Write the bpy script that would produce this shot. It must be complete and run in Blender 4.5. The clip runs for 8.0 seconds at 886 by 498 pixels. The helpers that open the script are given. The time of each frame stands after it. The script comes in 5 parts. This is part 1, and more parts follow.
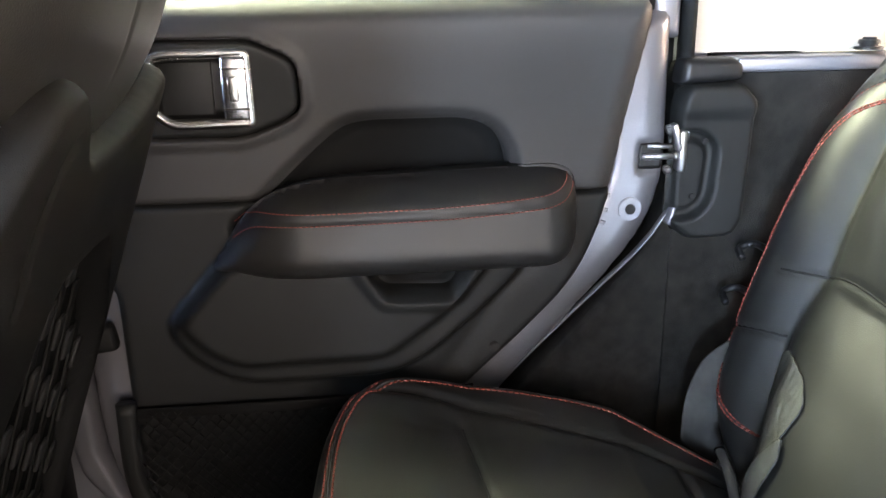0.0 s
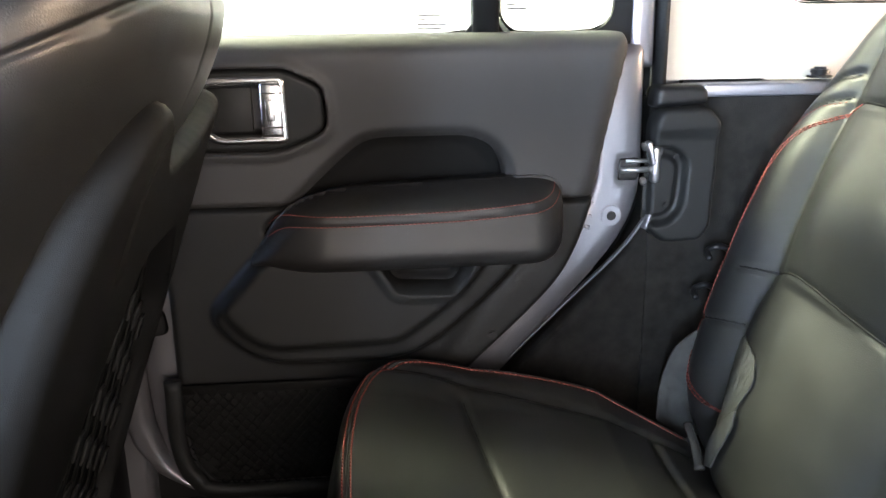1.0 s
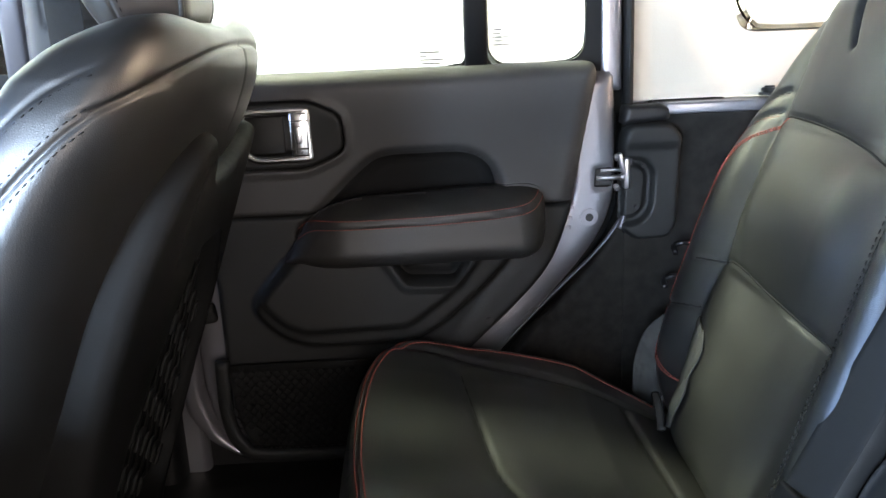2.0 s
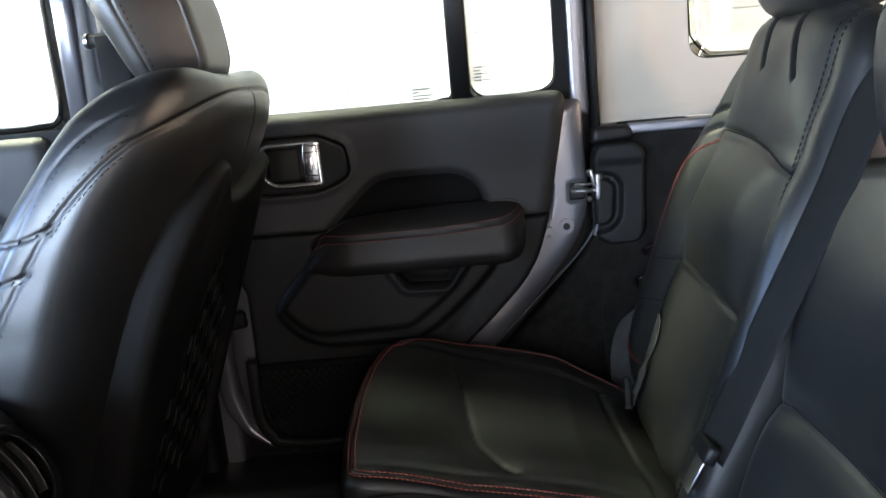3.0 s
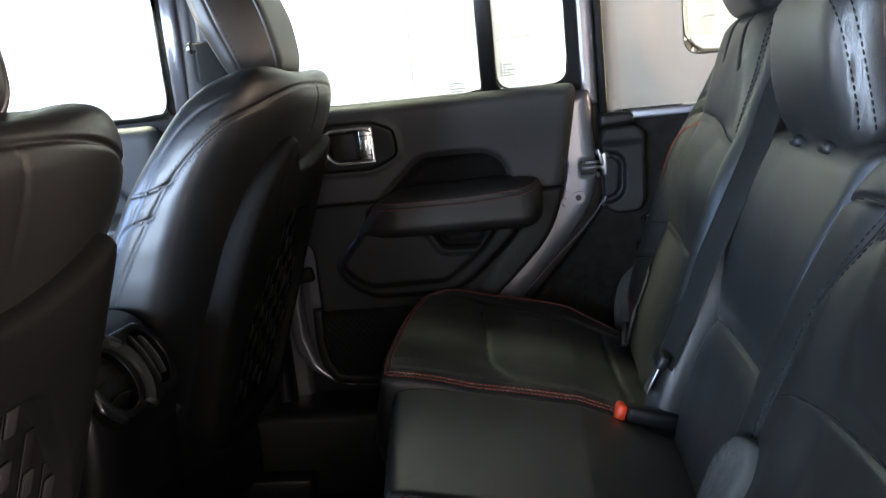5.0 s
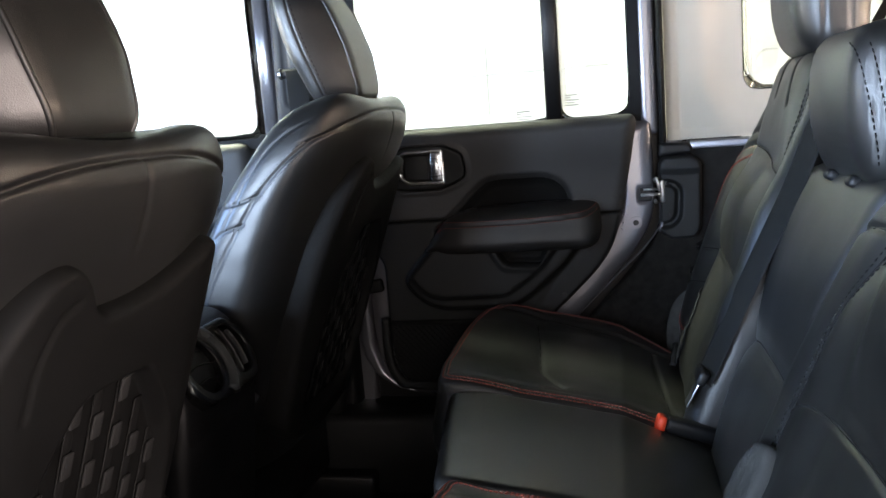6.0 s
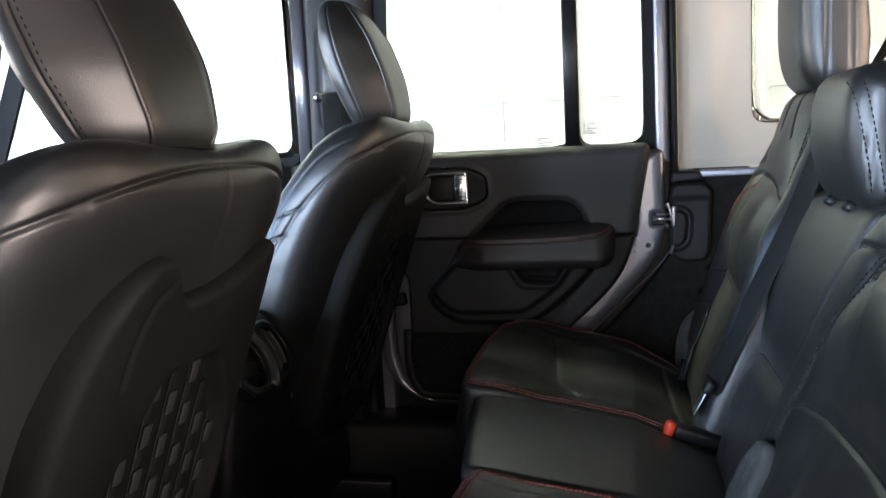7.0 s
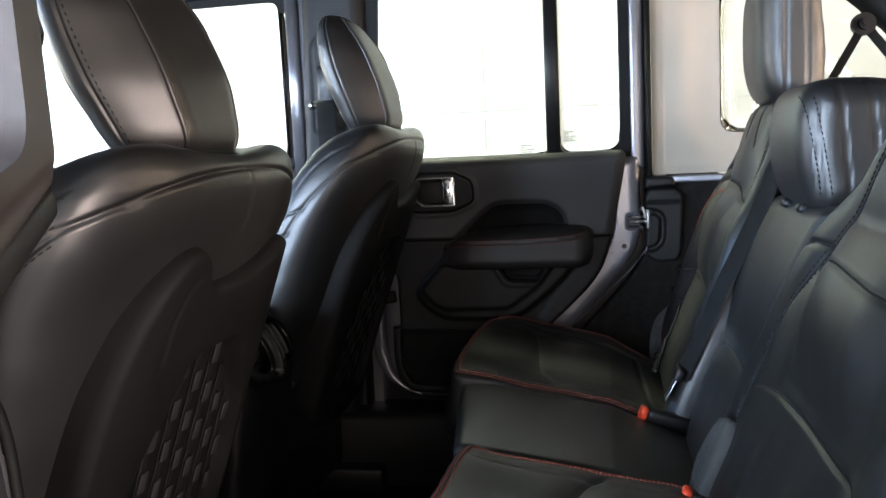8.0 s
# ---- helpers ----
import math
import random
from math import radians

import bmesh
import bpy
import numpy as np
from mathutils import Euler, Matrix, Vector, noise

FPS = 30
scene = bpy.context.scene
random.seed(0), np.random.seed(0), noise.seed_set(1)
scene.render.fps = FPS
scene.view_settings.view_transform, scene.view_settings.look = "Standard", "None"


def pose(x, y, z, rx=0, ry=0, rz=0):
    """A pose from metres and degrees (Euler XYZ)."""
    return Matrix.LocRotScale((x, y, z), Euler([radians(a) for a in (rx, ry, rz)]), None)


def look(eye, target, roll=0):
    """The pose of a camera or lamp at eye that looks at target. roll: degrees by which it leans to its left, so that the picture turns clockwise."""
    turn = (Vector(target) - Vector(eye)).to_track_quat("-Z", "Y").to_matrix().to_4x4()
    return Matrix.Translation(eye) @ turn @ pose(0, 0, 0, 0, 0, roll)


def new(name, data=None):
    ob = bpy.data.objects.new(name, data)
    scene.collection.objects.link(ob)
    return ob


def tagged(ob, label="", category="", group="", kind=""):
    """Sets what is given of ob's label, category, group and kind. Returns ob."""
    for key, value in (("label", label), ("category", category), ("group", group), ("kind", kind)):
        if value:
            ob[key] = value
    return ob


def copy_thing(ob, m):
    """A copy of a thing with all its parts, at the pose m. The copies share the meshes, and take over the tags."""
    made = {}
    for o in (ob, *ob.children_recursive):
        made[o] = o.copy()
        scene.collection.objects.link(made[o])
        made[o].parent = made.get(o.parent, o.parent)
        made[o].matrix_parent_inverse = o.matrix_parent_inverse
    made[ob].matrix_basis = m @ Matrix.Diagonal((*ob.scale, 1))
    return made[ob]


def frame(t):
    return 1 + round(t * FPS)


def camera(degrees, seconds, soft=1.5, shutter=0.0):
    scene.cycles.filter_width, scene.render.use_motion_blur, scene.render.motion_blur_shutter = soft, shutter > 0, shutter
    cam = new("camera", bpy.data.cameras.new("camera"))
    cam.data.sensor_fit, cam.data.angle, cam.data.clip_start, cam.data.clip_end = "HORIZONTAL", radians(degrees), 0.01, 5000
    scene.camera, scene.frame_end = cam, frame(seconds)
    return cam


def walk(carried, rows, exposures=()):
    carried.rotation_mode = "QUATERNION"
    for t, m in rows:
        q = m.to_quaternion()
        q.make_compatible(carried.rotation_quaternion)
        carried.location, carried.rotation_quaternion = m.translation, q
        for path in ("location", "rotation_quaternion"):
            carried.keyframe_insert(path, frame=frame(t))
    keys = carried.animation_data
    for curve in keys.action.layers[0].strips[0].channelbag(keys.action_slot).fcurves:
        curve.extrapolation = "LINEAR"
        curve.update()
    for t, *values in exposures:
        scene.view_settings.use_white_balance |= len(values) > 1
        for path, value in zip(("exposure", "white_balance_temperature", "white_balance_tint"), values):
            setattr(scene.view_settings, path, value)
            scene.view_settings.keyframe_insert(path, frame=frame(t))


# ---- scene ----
cam = camera(56.8, 8.0)
PATH = [
    (0, (-0.1, -0.156, 0.923), (0.106, 1.738, 0.317), -0.7),
    (0.5, (-0.102, -0.222, 0.932), (0.06, 1.686, 0.354), -0.9),
    (1, (-0.104, -0.293, 0.936), (0.071, 1.621, 0.385), -0.7),
    (1.5, (-0.092, -0.383, 0.961), (0.038, 1.537, 0.414), -1.3),
    (3, (0.042, -0.666, 0.95), (-0.035, 1.291, 0.543), -5.2),
    (3.5, (0.068, -0.741, 0.938), (-0.058, 1.215, 0.54), -6.3),
    (4, (0.089, -0.816, 0.929), (-0.066, 1.14, 0.539), -6.9),
    (4.2, (0.099, -0.844, 0.931), (-0.062, 1.109, 0.528), -6.8),
    (5.5, (0.158, -1.003, 0.926), (-0.197, 0.934, 0.574), -5.3),
    (6, (0.174, -1.05, 0.932), (-0.26, 0.878, 0.621), -4.5),
    (6.5, (0.174, -1.088, 0.929), (-0.291, 0.839, 0.666), -3.5),
    (7, (0.162, -1.158, 0.927), (-0.286, 0.775, 0.681), -3.0),
    (7.5, (0.162, -1.214, 0.926), (-0.259, 0.727, 0.696), -2.7),
    (8, (0.163, -1.267, 0.927), (-0.234, 0.679, 0.694), -2.7),
]
EXPOSURES = [(0.0, 1.64, 7700, 16), (1.0, 1.38, 7700, 16), (1.5, 1.25, 7500, 15), (3.0, -0.14, 7300, 16), (3.5, -0.28, 7250, 16), (5.5, -0.25, 7250, 16), (6.5, -0.26, 7250, 16), (7.0, -0.38, 7250, 16), (8.0, -0.4, 7350, 16)]
walk(cam, [(t, look(eye, target, roll)) for t, eye, target, roll in PATH], EXPOSURES)

# ---- world and light ----
world = bpy.data.worlds.new("showroom_world")
world.use_nodes = True
scene.world = world
world.node_tree.nodes["Background"].inputs[0].default_value = (0.8, 0.86, 1.0, 1)
world.node_tree.nodes["Background"].inputs[1].default_value = 0.3
GROUND = -0.42


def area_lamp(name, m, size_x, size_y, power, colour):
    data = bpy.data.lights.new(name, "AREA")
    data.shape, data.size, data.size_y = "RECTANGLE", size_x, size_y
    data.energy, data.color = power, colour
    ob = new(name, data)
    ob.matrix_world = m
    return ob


# unseen lamps added under the ceiling: two turned to the white wall, one down
for lx, power in ((-2.2, 60), (1.4, 60)):
    area_lamp("wall_fill", pose(lx, 1.5, 3.2, 72, 0, 0), 2.4, 0.5, power, (1.0, 0.97, 0.86))
area_lamp("ceiling_fill", pose(-2.0, 1.9, 3.35), 1.6, 0.6, 430, (0.84, 1.0, 0.78))
# unseen fill lamps added at the room's edges, coloured to tint the leather
area_lamp("side_fill", pose(-3.85, -4.85, 0.95, 90, 0, 0), 4.3, 2.2, 2400, (0.49, 0.705, 1.0))
area_lamp("side_fill", pose(1.2, -4.85, 1.3, 90, 0, 0), 2.2, 2.2, 100, (1.0, 0.97, 0.96))
area_lamp("back_fill", pose(4.55, -3.85, 0.72, 90, 0, 90), 1.3, 1.3, 620, (1.0, 0.91, 0.90))
area_lamp("back_fill", pose(4.55, 0.4, 1.45, 90, 0, 90), 2.6, 1.0, 190, (1.0, 0.80, 0.64))
area_lamp("front_fill", pose(-7.05, -0.9, 0.75, 90, 0, -90), 4.4, 1.1, 680, (0.95, 1.0, 0.86))
area_lamp("front_blue_fill", pose(-7.05, -1.0, 2.35, 90, 0, -90), 3.2, 1.9, 900, (0.28, 0.52, 1.0))


# ---- materials ----
def node_material(name, colour, rough=0.5, metal=0.0, grain=900.0, bump=0.15, spread=0.15, patch=6.0, coat=0.0, spec=0.5, kind="noise", rough_var=0.1):
    m = bpy.data.materials.new(name)
    m.use_nodes = True
    nt = m.node_tree
    bsdf = nt.nodes["Principled BSDF"]
    geo = nt.nodes.new("ShaderNodeTexCoord")
    big = nt.nodes.new("ShaderNodeTexNoise")
    big.inputs["Scale"].default_value, big.inputs["Detail"].default_value = patch, 5
    nt.links.new(geo.outputs["Object"], big.inputs["Vector"])
    ramp = nt.nodes.new("ShaderNodeMapRange")
    ramp.inputs[1].default_value, ramp.inputs[2].default_value = 0.3, 0.7
    ramp.inputs[3].default_value, ramp.inputs[4].default_value = 1 - spread, 1 + spread
    nt.links.new(big.outputs["Fac"], ramp.inputs[0])
    mul = nt.nodes.new("ShaderNodeMix")
    mul.data_type, mul.blend_type = "RGBA", "MULTIPLY"
    mul.inputs[0].default_value = 1
    mul.inputs[6].default_value = (*colour, 1)
    nt.links.new(ramp.outputs[0], mul.inputs[7])
    nt.links.new(mul.outputs[2], bsdf.inputs["Base Color"])
    rr = nt.nodes.new("ShaderNodeMapRange")
    rr.inputs[1].default_value, rr.inputs[2].default_value = 0.3, 0.7
    rr.inputs[3].default_value, rr.inputs[4].default_value = rough * (1 - rough_var), min(1, rough * (1 + rough_var))
    nt.links.new(big.outputs["Fac"], rr.inputs[0])
    nt.links.new(rr.outputs[0], bsdf.inputs["Roughness"])
    bsdf.inputs["Metallic"].default_value = metal
    bsdf.inputs["Coat Weight"].default_value = coat
    bsdf.inputs["Coat Roughness"].default_value = 0.05
    bsdf.inputs["Specular IOR Level"].default_value = spec
    if bump:
        if kind == "leather":
            fine = nt.nodes.new("ShaderNodeTexVoronoi")
            fine.feature = "DISTANCE_TO_EDGE"
            fine.inputs["Scale"].default_value = grain
            out = fine.outputs["Distance"]
        else:
            fine = nt.nodes.new("ShaderNodeTexNoise")
            fine.inputs["Scale"].default_value, fine.inputs["Detail"].default_value = grain, 3
            out = fine.outputs["Fac"]
        nt.links.new(geo.outputs["Object"], fine.inputs["Vector"])
        b = nt.nodes.new("ShaderNodeBump")
        b.inputs["Strength"].default_value, b.inputs["Distance"].default_value = bump, 0.0006
        nt.links.new(out, b.inputs["Height"])
        nt.links.new(b.outputs[0], bsdf.inputs["Normal"])
    return m


def glass_material(name, tint):
    m = bpy.data.materials.new(name)
    m.use_nodes = True
    bsdf = m.node_tree.nodes["Principled BSDF"]
    bsdf.inputs["Base Color"].default_value = (*tint, 1)
    bsdf.inputs["Roughness"].default_value = 0.0
    bsdf.inputs["IOR"].default_value = 1.45
    bsdf.inputs["Transmission Weight"].default_value = 1.0
    return m


LEATHER = node_material("black_leather", (0.0098, 0.0098, 0.0096), 0.405, 0, 520, 0.27, 0.12, 5, kind="leather", spec=0.66)
ARM_LEATHER = node_material("soft_armrest_leather", (0.013, 0.0123, 0.012), 0.5, 0, 620, 0.25, 0.1, 6, kind="leather", spec=0.42)
QUARTER_CARPET = node_material("charcoal_quarter_carpet", (0.0125, 0.0115, 0.0105), 0.95, 0, 900, 1.0, 0.45, 60, spec=0.1)
RECESS_BLACK = node_material("matt_recess_black", (0.007, 0.007, 0.007), 0.9, 0, 1200, 0.4, 0.1, 9, spec=0.15)
VINYL = node_material("soft_black_vinyl", (0.024, 0.0233, 0.0235), 0.55, 0, 700, 0.3, 0.1, 5, kind="leather", spec=0.35)
PANEL_PLASTIC = node_material("matt_seat_back_plastic", (0.0055, 0.0055, 0.0054), 0.6, 0, 900, 0.35, 0.12, 7, kind="leather", spec=0.14)
PLASTIC = node_material("grained_black_plastic", (0.0095, 0.0099, 0.0099), 0.5, 0, 900, 0.35, 0.12, 7, kind="leather", spec=0.22)
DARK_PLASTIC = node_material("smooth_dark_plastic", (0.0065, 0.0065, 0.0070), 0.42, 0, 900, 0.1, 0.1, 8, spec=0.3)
STRAP = node_material("grey_strap", (0.018, 0.018, 0.018), 0.8, 0, 900, 0.3, 0.1, 6, spec=0.12)
GREY_TRIM = node_material("charcoal_pillar_trim", (0.0095, 0.0098, 0.0105), 0.6, 0, 900, 0.3, 0.1, 6, spec=0.25)
DOOR_GREY = node_material("dark_grey_door_frame", (0.034, 0.029, 0.028), 0.5, 0, 900, 0.08, 0.1, 6, spec=0.3)
CARPET = node_material("black_carpet", (0.0038, 0.0038, 0.0037), 0.95, 0, 1100, 1.0, 0.35, 40, spec=0.1)
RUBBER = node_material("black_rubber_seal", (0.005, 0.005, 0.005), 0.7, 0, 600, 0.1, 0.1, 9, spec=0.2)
SILVER = node_material("silver_metallic_paint", (0.20, 0.195, 0.212), 0.30, 0.65, 2500, 0.05, 0.05, 4, coat=0.6)
CHROME = node_material("satin_chrome", (0.80, 0.80, 0.80), 0.24, 1.0, 900, 0.02, 0.03, 9)
STEEL = node_material("plated_steel", (0.5, 0.5, 0.5), 0.3, 1.0, 700, 0.1, 0.1, 20)
WHITE_TOP = node_material("white_hardtop_lining", (0.365, 0.325, 0.265), 0.6, 0, 450, 0.25, 0.05, 5)
THREAD = node_material("red_thread", (0.24, 0.046, 0.032), 0.7, 0, 3000, 0.2, 0.1, 40)
BLACK_THREAD = node_material("black_thread", (0.008, 0.008, 0.008), 0.85, 0, 3000, 0.2, 0.1, 40, spec=0.2)
RED = node_material("red_plastic", (0.75, 0.06, 0.02), 0.35, 0, 900, 0.05, 0.06, 20)
WEBBING = node_material("grey_belt_webbing", (0.0085, 0.0085, 0.0082), 0.8, 0, 1400, 0.8, 0.1, 30, spec=0.15)
WRAP = node_material("grey_fabric", (0.042, 0.042, 0.041), 0.8, 0, 900, 0.9, 0.3, 25, spec=0.2)
GLOSS_TRIM = node_material("glossy_grey_trim", (0.035, 0.035, 0.034), 0.26, 0, 900, 0.02, 0.05, 9)
WALL_WHITE = node_material("white_painted_wall", (0.37, 0.375, 0.335), 0.6, 0, 60, 0.1, 0.03, 1.2)
WALL_JOINT = node_material("pale_wall_joint", (0.34, 0.34, 0.31), 0.7, 0, 60, 0, 0.03, 1.2)
WALL_GREY = node_material("grey_showroom_wall", (0.20, 0.20, 0.20), 0.7, 0, 60, 0.1, 0.05, 1.2)
FLOOR_TILE = node_material("grey_showroom_tile", (0.36, 0.36, 0.35), 0.3, 0, 40, 0.1, 0.06, 2)
GLOSS_BLACK = node_material("piano_black_trim", (0.004, 0.004, 0.004), 0.22, 0, 900, 0.02, 0.05, 9)
GLASS = glass_material("window_glass", (0.93, 0.96, 0.94))
PRINT = node_material("grey_glass_print", (0.10, 0.10, 0.10), 0.6, 0, 900, 0, 0.05, 9)


# ---- mesh tools ----
def link_part(name, mesh, material, parent=None, label=""):
    mesh.materials.append(material)
    ob = new(name, mesh)
    if parent is not None:
        ob.parent = parent
    if label:
        ob["label"] = label
    return ob


def thing(name, label, category, group="", kind=""):
    return tagged(new(name), label, category, group, kind)


def mesh_of(verts, faces, smooth=True, sharp=None):
    me = bpy.data.meshes.new("m")
    me.from_pydata([tuple(map(float, v)) for v in verts], [], [tuple(map(int, q)) for q in faces])
    me.update()
    bm = bmesh.new()
    bm.from_mesh(me)
    bmesh.ops.recalc_face_normals(bm, faces=bm.faces)
    bm.to_mesh(me)
    bm.free()
    for p in me.polygons:
        p.use_smooth = smooth
    if sharp:
        me.set_sharp_from_angle(angle=radians(sharp))
    return me


def sdf(P, poly):
    """Signed distance to a closed polygon, negative inside."""
    P = np.asarray(P, float)
    V = np.asarray(poly, float)
    best = np.full(len(P), 1e9)
    sign = np.ones(len(P))
    for i in range(len(V)):
        a, b = V[i], V[i - 1]
        e, w = b - a, P - a
        k = np.clip((w @ e) / max(e @ e, 1e-12), 0, 1)
        d = w - k[:, None] * e
        best = np.minimum(best, (d * d).sum(1))
        c1, c2 = P[:, 1] >= a[1], P[:, 1] < b[1]
        c3 = e[0] * w[:, 1] > e[1] * w[:, 0]
        flip = (c1 & c2 & c3) | (~c1 & ~c2 & ~c3)
        sign[flip] *= -1
    return sign * np.sqrt(best)


def line_dist(P, line):
    P = np.asarray(P, float)
    best = np.full(len(P), 1e9)
    for a, b in zip(line[:-1], line[1:]):
        a, b = np.array(a, float), np.array(b, float)
        e, w = b - a, P - a
        k = np.clip((w @ e) / max(e @ e, 1e-12), 0, 1)
        d = w - k[:, None] * e
        best = np.minimum(best, np.sqrt((d * d).sum(1)))
    return best


def fillet(poly, r, n=6):
    """Rounds a polygon's corners; r is one radius or one a corner."""
    out = []
    V = [np.array(p, float) for p in poly]
    rs = r if isinstance(r, (list, tuple)) else [r] * len(V)
    for i, p in enumerate(V):
        a, b = V[i - 1], V[(i + 1) % len(V)]
        la, lb = np.linalg.norm(a - p), np.linalg.norm(b - p)
        p0, p1 = p + (a - p) / la * min(rs[i], la * 0.49), p + (b - p) / lb * min(rs[i], lb * 0.49)
        for k in range(n + 1):
            t = k / n
            out.append((1 - t) ** 2 * p0 + 2 * t * (1 - t) * p + t * t * p1)
    return [tuple(p) for p in out]


def smooth_line(pts, n=8):
    """A Catmull-Rom curve through the points."""
    V = [np.array(p, float) for p in pts]
    V = [2 * V[0] - V[1]] + V + [2 * V[-1] - V[-2]]
    out = []
    for i in range(1, len(V) - 2):
        p0, p1, p2, p3 = V[i - 1 : i + 3]
        for k in range(n):
            t = k / n
            out.append(0.5 * (2 * p1 + (p2 - p0) * t + (2 * p0 - 5 * p1 + 4 * p2 - p3) * t * t + (3 * p1 - p0 - 3 * p2 + p3) * t**3))
    out.append(V[-2])
    return out


def step(x, a, b):
    t = np.clip((x - a) / (b - a), 0, 1)
    return t * t * (3 - 2 * t)


def groove(P, line, width, depth):
    return -depth * np.exp(-((line_dist(P, line) / width) ** 2))


def dome(sd, r, t):
    """A rounded rim: 0 at the outline, t at the depth r inside it."""
    k = np.clip(1 + np.asarray(sd) / r, 0, 1)
    return t * np.sqrt(np.clip(1 - k * k, 0, 1))


def sheet(outline, high, res, place, low=None, sharp=None, holes=()):
    """A surface over an outline, with its height and its place given as functions, closed by a skirt to the height low
    (a number: skirt alone; a function: a back of its own)."""
    V = np.array(outline)
    lo, hi = V.min(0) - res, V.max(0) + res
    nu, nv = int((hi[0] - lo[0]) / res) + 2, int((hi[1] - lo[1]) / res) + 2
    gu, gv = np.meshgrid(lo[0] + res * np.arange(nu), lo[1] + res * np.arange(nv), indexing="ij")
    P = np.stack([gu.ravel(), gv.ravel()], 1)

    def field(Q):
        d = sdf(Q, outline)
        for h in holes:
            d = np.maximum(d, -sdf(Q, h))
        return d

    d = field(P)
    inside = (d < -0.2 * res).reshape(nu, nv)
    cell = inside[:-1, :-1] | inside[1:, :-1] | inside[:-1, 1:] | inside[1:, 1:]
    idx = np.arange(nu * nv).reshape(nu, nv)
    ii, jj = np.nonzero(cell)
    quads = np.stack([idx[ii, jj], idx[ii + 1, jj], idx[ii + 1, jj + 1], idx[ii, jj + 1]], 1)
    used = np.unique(quads)
    renum = np.full(nu * nv, -1)
    renum[used] = np.arange(len(used))
    quads = renum[quads]
    Q = P[used]
    for _ in range(3):
        dq = field(Q)
        m = dq > -0.2 * res
        e = 1e-4
        g = np.stack([field(Q[m] + [e, 0]) - field(Q[m] - [e, 0]), field(Q[m] + [0, e]) - field(Q[m] - [0, e])], 1) / (2 * e)
        Q[m] -= dq[m][:, None] * g
    n = len(Q)
    top = place(Q[:, 0], Q[:, 1], high(Q))
    verts, faces = [top], quads.tolist()
    if low is not None:
        count = {}
        for q in faces:
            for k in range(4):
                a, b = q[k], q[(k + 1) % 4]
                count[(min(a, b), max(a, b))] = count.get((min(a, b), max(a, b)), 0) + 1
        rim = [k for k, c in count.items() if c == 1]
        if callable(low):
            verts.append(place(Q[:, 0], Q[:, 1], low(Q)))
            faces += [[v + n for v in q[::-1]] for q in quads.tolist()]
            faces += [[a, b, b + n, a + n] for a, b in rim]
        else:
            rv = sorted({v for e2 in rim for v in e2})
            num = {v: n + k for k, v in enumerate(rv)}
            verts.append(place(Q[rv, 0], Q[rv, 1], np.full(len(rv), float(low))))
            faces += [[a, b, num[b], num[a]] for a, b in rim]
    return mesh_of(np.concatenate(verts), faces, True, sharp)


def sweep(pts, profile, up=(0, 0, 1), closed=False, smooth=True, sharp=None, cap=True):
    """Runs a flat profile of (side, up) pairs along a line."""
    V = np.array([tuple(p) for p in pts], float)
    n, k = len(V), len(profile)
    verts = []
    up = np.array(up, float)
    for i in range(n):
        if closed:
            t = V[(i + 1) % n] - V[i - 1]
        else:
            t = V[min(i + 1, n - 1)] - V[max(i - 1, 0)]
        t /= np.linalg.norm(t) + 1e-12
        side = np.cross(t, up)
        if np.linalg.norm(side) < 1e-4:
            side = np.cross(t, (1, 0.3, 0))
        side /= np.linalg.norm(side)
        u2 = np.cross(side, t)
        for a, b in profile:
            verts.append(V[i] + side * a + u2 * b)
    faces = []
    for i in range(n if closed else n - 1):
        for j in range(k):
            i2, j2 = (i + 1) % n, (j + 1) % k
            faces.append((i * k + j, i2 * k + j, i2 * k + j2, i * k + j2))
    if cap and not closed:
        faces += [tuple(range(k)), tuple((n - 1) * k + j for j in range(k))]
    return mesh_of(verts, faces, smooth, sharp)


def circle(r, n=10, squash=1.0):
    return [(r * math.cos(2 * math.pi * i / n), r * squash * math.sin(2 * math.pi * i / n)) for i in range(n)]


def flat_profile(w, t):
    return fillet([(-w / 2, -t / 2), (w / 2, -t / 2), (w / 2, t / 2), (-w / 2, t / 2)], t * 0.45, 2)


def rbox(size, m, bevel=0.004, seg=2, taper=None):
    bm = bmesh.new()
    bmesh.ops.create_cube(bm, size=1)
    for v in bm.verts:
        k = 1.0
        if taper and v.co.z > 0:
            k = taper
        v.co = Vector((v.co.x * size[0] * k, v.co.y * size[1] * k, v.co.z * size[2]))
    if bevel:
        bmesh.ops.bevel(bm, geom=bm.edges[:], offset=bevel, segments=seg, affect="EDGES", profile=0.5)
    bmesh.ops.transform(bm, matrix=m, verts=bm.verts)
    me = bpy.data.meshes.new("m")
    bm.to_mesh(me)
    bm.free()
    for p in me.polygons:
        p.use_smooth = True
    me.set_sharp_from_angle(angle=radians(50))
    return me


